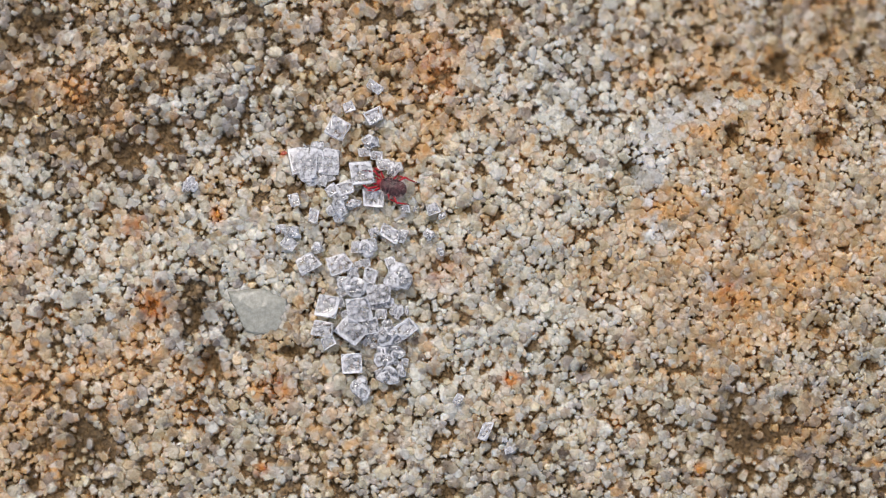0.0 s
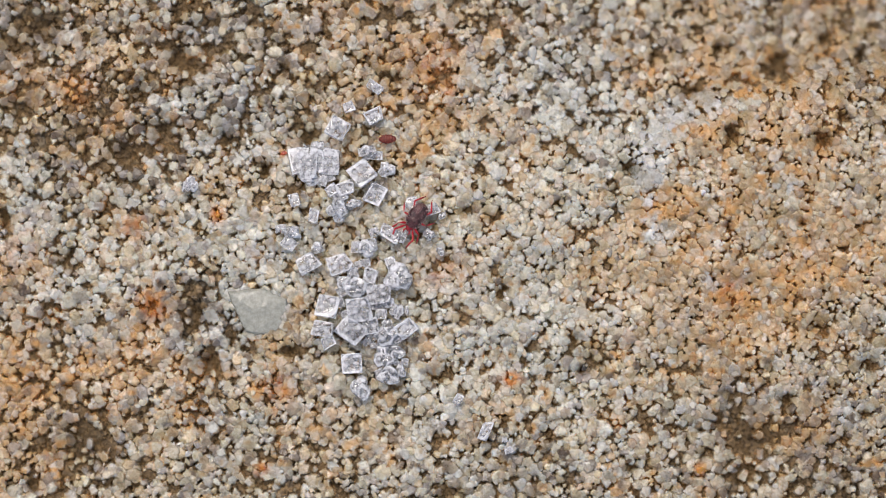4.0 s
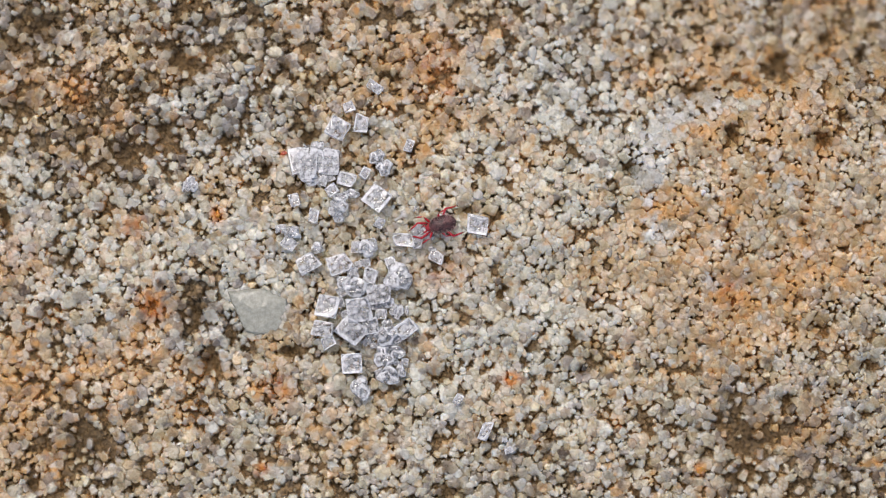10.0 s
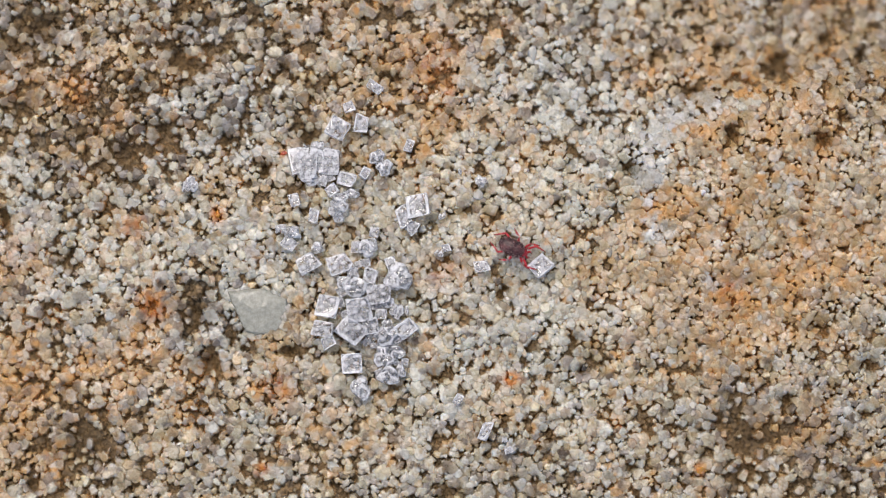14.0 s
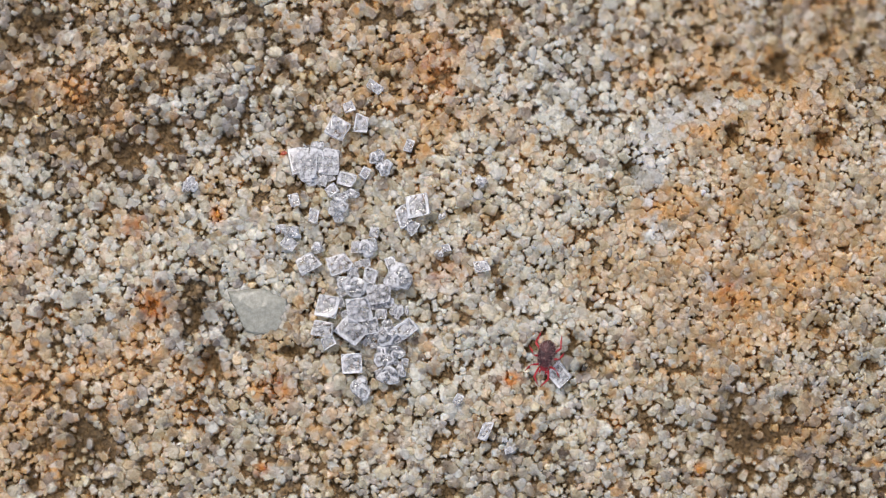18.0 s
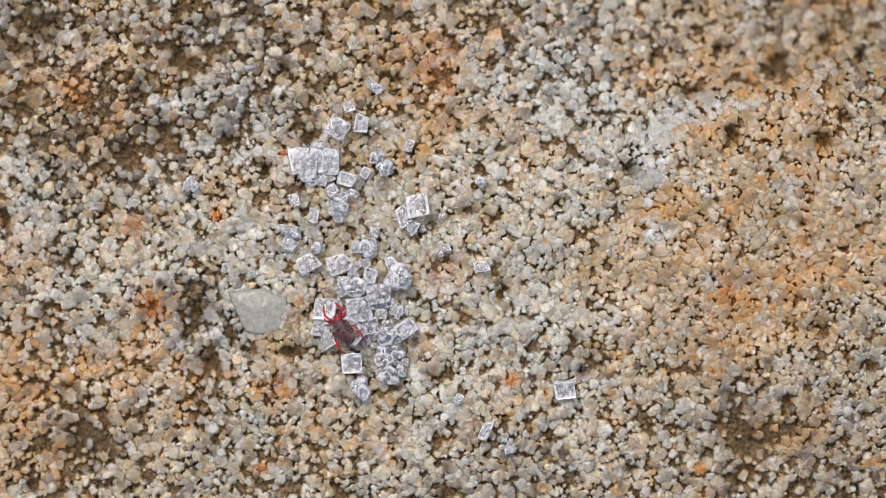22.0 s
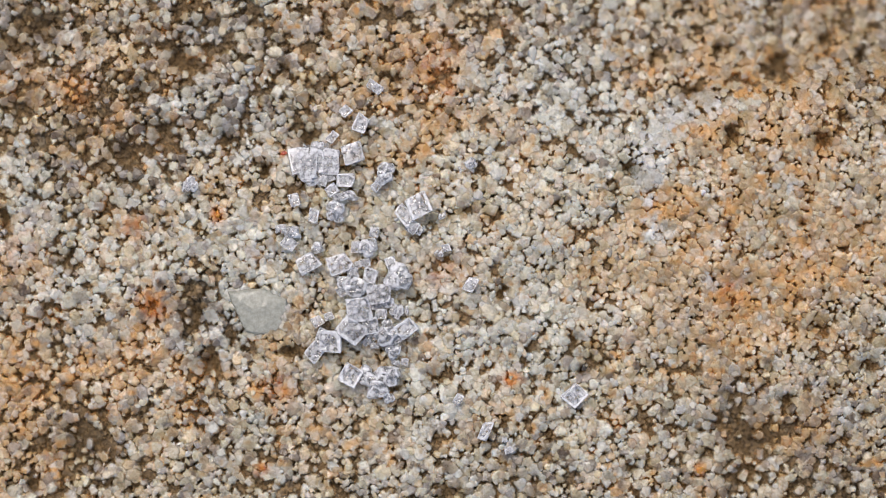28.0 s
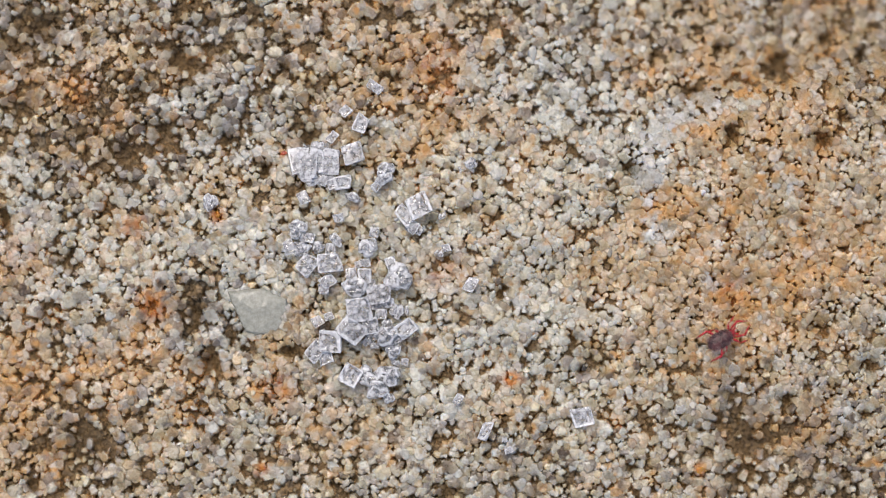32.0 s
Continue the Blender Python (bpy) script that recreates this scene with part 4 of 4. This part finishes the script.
def leg_rows(leg, rest, phase):
    """The swing of one leg: a step back and forth as the mite goes."""
    rows = []
    for k in range(0, 161):
        swing = 15 * math.sin(2.4 * k + phase)
        lift = 9 * max(0.0, math.cos(2.4 * k + phase))
        rows.append((k * 0.2, rest @ pose(0, 0, 0, 0, -lift, swing)))
    return rows


def motions():
    """All that moves: the mite and its legs, the small bug, the pushed crystals."""
    walk(MITE, [(t, mite_pose(x, y, h)) for t, x, y, h in steady_turns([
        (0.0, 693, 331, 160), (0.1, 715, 331, 165), (0.2, 700, 314, 200), (0.3, 694, 307, 225), (0.4, 681, 301, 250), (0.5, 675, 313, 280), (0.6, 671, 316, 300), (0.7, 674, 313, 300),
        (0.8, 674, 319, 295), (0.9, 675, 319, 295), (1.0, 682, 300, 250), (1.1, 644, 333, 265), (1.2, 647, 333, 265), (1.3, 656, 339, 250), (1.4, 665, 342, 245), (1.5, 669, 345, 240),
        (1.6, 674, 347, 235), (1.8, 674, 345, 235), (1.9, 690, 357, 200), (2.0, 681, 347, 190), (2.1, 686, 380, 132), (2.2, 672, 374, 133), (2.3, 676, 376, 125), (2.4, 666, 376, 108),
        (2.5, 669, 382, 100), (2.6, 641, 385, 85), (2.7, 646, 359, 45), (2.8, 653, 364, 40), (2.9, 666, 335, 330), (3.0, 716, 301, 300), (3.1, 736, 320, 275), (3.2, 738, 334, 275),
        (3.3, 740, 313, 265), (3.4, 750, 322, 248), (3.5, 754, 324, 240), (3.9, 742, 375, 230), (4.3, 725, 400, 270), (4.7, 745, 415, 220), (5.1, 720, 395, 180), (5.5, 693, 375, 144),
        (5.6, 684, 377, 130), (5.7, 668, 373, 122), (5.8, 663, 371, 120), (5.9, 668, 353, 268), (6.0, 675, 355, 253), (6.1, 674, 383, 200), (6.2, 672, 390, 185), (6.3, 673, 388, 178),
        (6.4, 672, 388, 178), (6.5, 684, 383, 180), (6.6, 680, 377, 165), (6.7, 736, 385, 168), (6.8, 766, 383, 158), (6.9, 764, 389, 165), (7.0, 762, 384, 168), (7.1, 758, 387, 155),
        (7.2, 755, 356, 180), (7.3, 742, 350, 210), (7.4, 734, 340, 265), (7.5, 701, 329, 300), (7.6, 695, 365, 45), (7.7, 709, 362, 115), (7.8, 749, 317, 130), (7.9, 746, 335, 262),
        (8.0, 672, 346, 168), (8.1, 649, 377, 105), (8.2, 646, 373, 125), (8.3, 674, 398, 90), (8.4, 775, 345, 290), (8.5, 821, 348, 208), (8.6, 819, 368, 170), (8.7, 836, 403, 155),
        (8.8, 827, 396, 172), (8.9, 814, 402, 170), (9.0, 811, 405, 165), (9.1, 805, 408, 150), (9.2, 827, 401, 168), (9.4, 823, 400, 165), (9.5, 829, 398, 168), (9.6, 836, 399, 150),
        (9.7, 821, 402, 160), (9.8, 817, 402, 155), (9.9, 813, 400, 165), (10.0, 780, 398, 195), (10.1, 755, 395, 190), (10.2, 708, 384, 140), (10.3, 685, 380, 130), (10.4, 729, 350, 140),
        (10.5, 723, 327, 88), (10.6, 808, 360, 322), (10.7, 786, 380, 245), (10.8, 772, 380, 308), (10.9, 834, 370, 155), (11.0, 815, 372, 228), (11.1, 830, 312, 280), (11.2, 825, 310, 285),
        (11.4, 824, 310, 280), (11.5, 826, 314, 290), (11.6, 828, 279, 290), (11.7, 828, 283, 285), (11.8, 841, 275, 275), (11.9, 843, 285, 275), (12.0, 860, 287, 285), (12.1, 874, 349, 225),
        (12.2, 905, 326, 275), (12.3, 926, 357, 240), (12.4, 957, 406, 158), (12.5, 895, 450, 50), (12.6, 892, 435, 35), (12.7, 898, 416, 20), (12.8, 905, 414, 12), (13.0, 909, 414, 8),
        (13.1, 890, 412, 355), (13.2, 844, 420, 5), (13.3, 841, 417, 45), (13.4, 836, 417, 45), (13.5, 836, 416, 42), (13.6, 842, 409, 50), (13.7, 875, 422, 340), (13.8, 889, 431, 345),
        (13.9, 895, 439, 333), (14.0, 908, 439, 335), (14.1, 908, 435, 333), (14.2, 914, 432, 333), (14.3, 906, 437, 335), (14.4, 928, 460, 325), (14.5, 982, 439, 285), (15.0, 978, 480, 280),
        (15.5, 985, 545, 310), (16.0, 970, 600, 0), (16.5, 988, 626, 58), (16.6, 975, 591, 155), (16.7, 959, 611, 0), (16.8, 959, 607, 5), (16.9, 960, 606, 5), (17.0, 965, 598, 40),
        (17.1, 974, 657, 95), (17.2, 1021, 621, 190), (17.3, 1022, 618, 195), (17.4, 1019, 623, 225), (17.5, 1000, 623, 245), (17.6, 1000, 633, 255), (17.7, 926, 648, 350), (17.8, 964, 698, 20),
        (17.9, 995, 630, 215), (18.0, 966, 629, 258), (18.1, 955, 629, 258), (18.2, 939, 641, 290), (18.3, 940, 645, 210), (18.4, 945, 721, 165), (18.5, 939, 671, 35), (18.6, 948, 645, 15),
        (18.7, 1002, 633, 318), (18.8, 1014, 633, 285), (18.9, 1016, 627, 255), (19.0, 1034, 648, 208), (19.1, 1036, 642, 188), (19.2, 1028, 622, 262), (19.3, 1029, 614, 245), (19.4, 1024, 652, 350),
        (19.5, 1080, 600, 178), (19.6, 1027, 588, 260), (19.7, 1012, 593, 285), (19.8, 998, 604, 280), (19.9, 955, 702, 330), (20.0, 1011, 676, 60), (20.1, 1012, 670, 55), (20.2, 1017, 670, 95),
        (20.3, 1037, 638, 185), (20.4, 980, 611, 272), (20.5, 973, 627, 290), (20.6, 943, 670, 325), (20.7, 930, 790, 300), (20.8, 990, 800, 60), (20.9, 1012, 695, 130), (21.0, 989, 666, 260),
        (21.1, 971, 691, 345), (21.2, 1090, 627, 350), (21.3, 950, 790, 200), (21.4, 789, 747, 160), (21.5, 708, 706, 88), (21.6, 711, 704, 92), (21.7, 707, 708, 95), (21.8, 708, 693, 105),
        (21.9, 678, 650, 155), (22.0, 609, 584, 120), (22.1, 580, 591, 140), (22.2, 580, 648, 270), (22.3, 598, 649, 335), (22.4, 611, 655, 340), (22.5, 596, 663, 355), (22.6, 596, 671, 350),
        (22.7, 588, 660, 345), (22.8, 588, 681, 20), (22.9, 609, 682, 120), (23.0, 573, 673, 185), (23.1, 546, 560, 75), (23.2, 584, 544, 10), (23.3, 580, 544, 20), (23.4, 582, 544, 25),
        (23.5, 553, 547, 25), (23.6, 545, 596, 10), (23.7, 528, 617, 8), (23.8, 531, 615, 8), (23.9, 553, 631, 328), (24.0, 591, 681, 0), (24.1, 606, 691, 5), (24.2, 634, 704, 10),
        (24.3, 684, 722, 40), (24.4, 694, 691, 350), (24.5, 624, 601, 110), (24.6, 557, 678, 330), (24.7, 600, 800, 320), (24.8, 690, 800, 70), (24.9, 709, 645, 110), (25.0, 706, 645, 110),
        (25.1, 717, 645, 80), (25.2, 699, 624, 120), (25.3, 714, 578, 85), (25.4, 717, 552, 80), (25.5, 686, 248, 180), (25.9, 640, 235, 230), (26.3, 615, 210, 285), (26.7, 660, 262, 200),
        (27.0, 620, 120, 120), (27.3, 560, -70, 110), (28.0, 300, -120, 180), (28.5, -140, 300, 250), (28.7, 100, 960, 330), (28.9, 520, 950, 40), (29.0, 577, 632, 100), (29.1, 630, 444, 100),
        (29.2, 990, 930, 340), (29.3, 1263, 743, 150), (29.4, 1047, 728, 150), (29.5, 1044, 731, 155), (29.6, 1050, 709, 140), (29.7, 1065, 719, 180), (29.8, 1053, 697, 210), (29.9, 1031, 691, 230),
        (30.0, 898, 706, 110), (30.1, 611, 657, 95), (30.2, 580, 502, 75), (30.3, 586, 502, 55), (30.4, 605, 496, 70), (30.5, 586, 465, 180), (30.6, 552, 440, 110), (30.7, 577, 403, 45),
        (30.8, 580, 416, 90), (30.9, 484, 403, 175), (31.0, 382, 357, 180), (31.1, 373, 351, 165), (31.2, 358, 340, 230), (31.3, 374, 336, 215), (31.4, 416, 336, 215), (31.5, 495, 375, 20),
        (31.6, 585, 452, 340), (31.7, 608, 433, 100), (31.8, 553, 289, 120), (31.9, 900, -70, 30), (32.0, 1275, 600, 30)])])
    walk(BUG, [(t, mite_pose(x, y, h, 7.0)) for t, x, y, h in steady_turns([
        (0.0, 760, -60, 200), (2.6, 760, -60, 220), (2.9, 686, 246, 190), (3.0, 685, 246, 185), (6.2, 686, 249, 180), (6.3, 669, 247, 200), (6.4, 652, 264, 190), (6.5, 652, 262, 215),
        (6.6, 645, 262, 240), (7.4, 645, 263, 240), (7.5, 649, 267, 250), (7.6, 649, 272, 255), (7.8, 656, 274, 250), (7.9, 657, 280, 225), (8.0, 674, 226, 130), (8.2, 720, -60, 80), (32.0, 720, -60, 80)])])
    for k, leg in enumerate(LEGS):
        walk(leg, leg_rows(leg, leg.matrix_basis.copy(), k * 2.3))
    for ob, rows in CRYSTALS.items():
        walk(ob, rows)


STONE = build_stone()
build_grains()
spill_sugar()
build_pebble()
build_proud_grains(STONE)
MITE = build_mite()
BUG = build_bug()
motions()
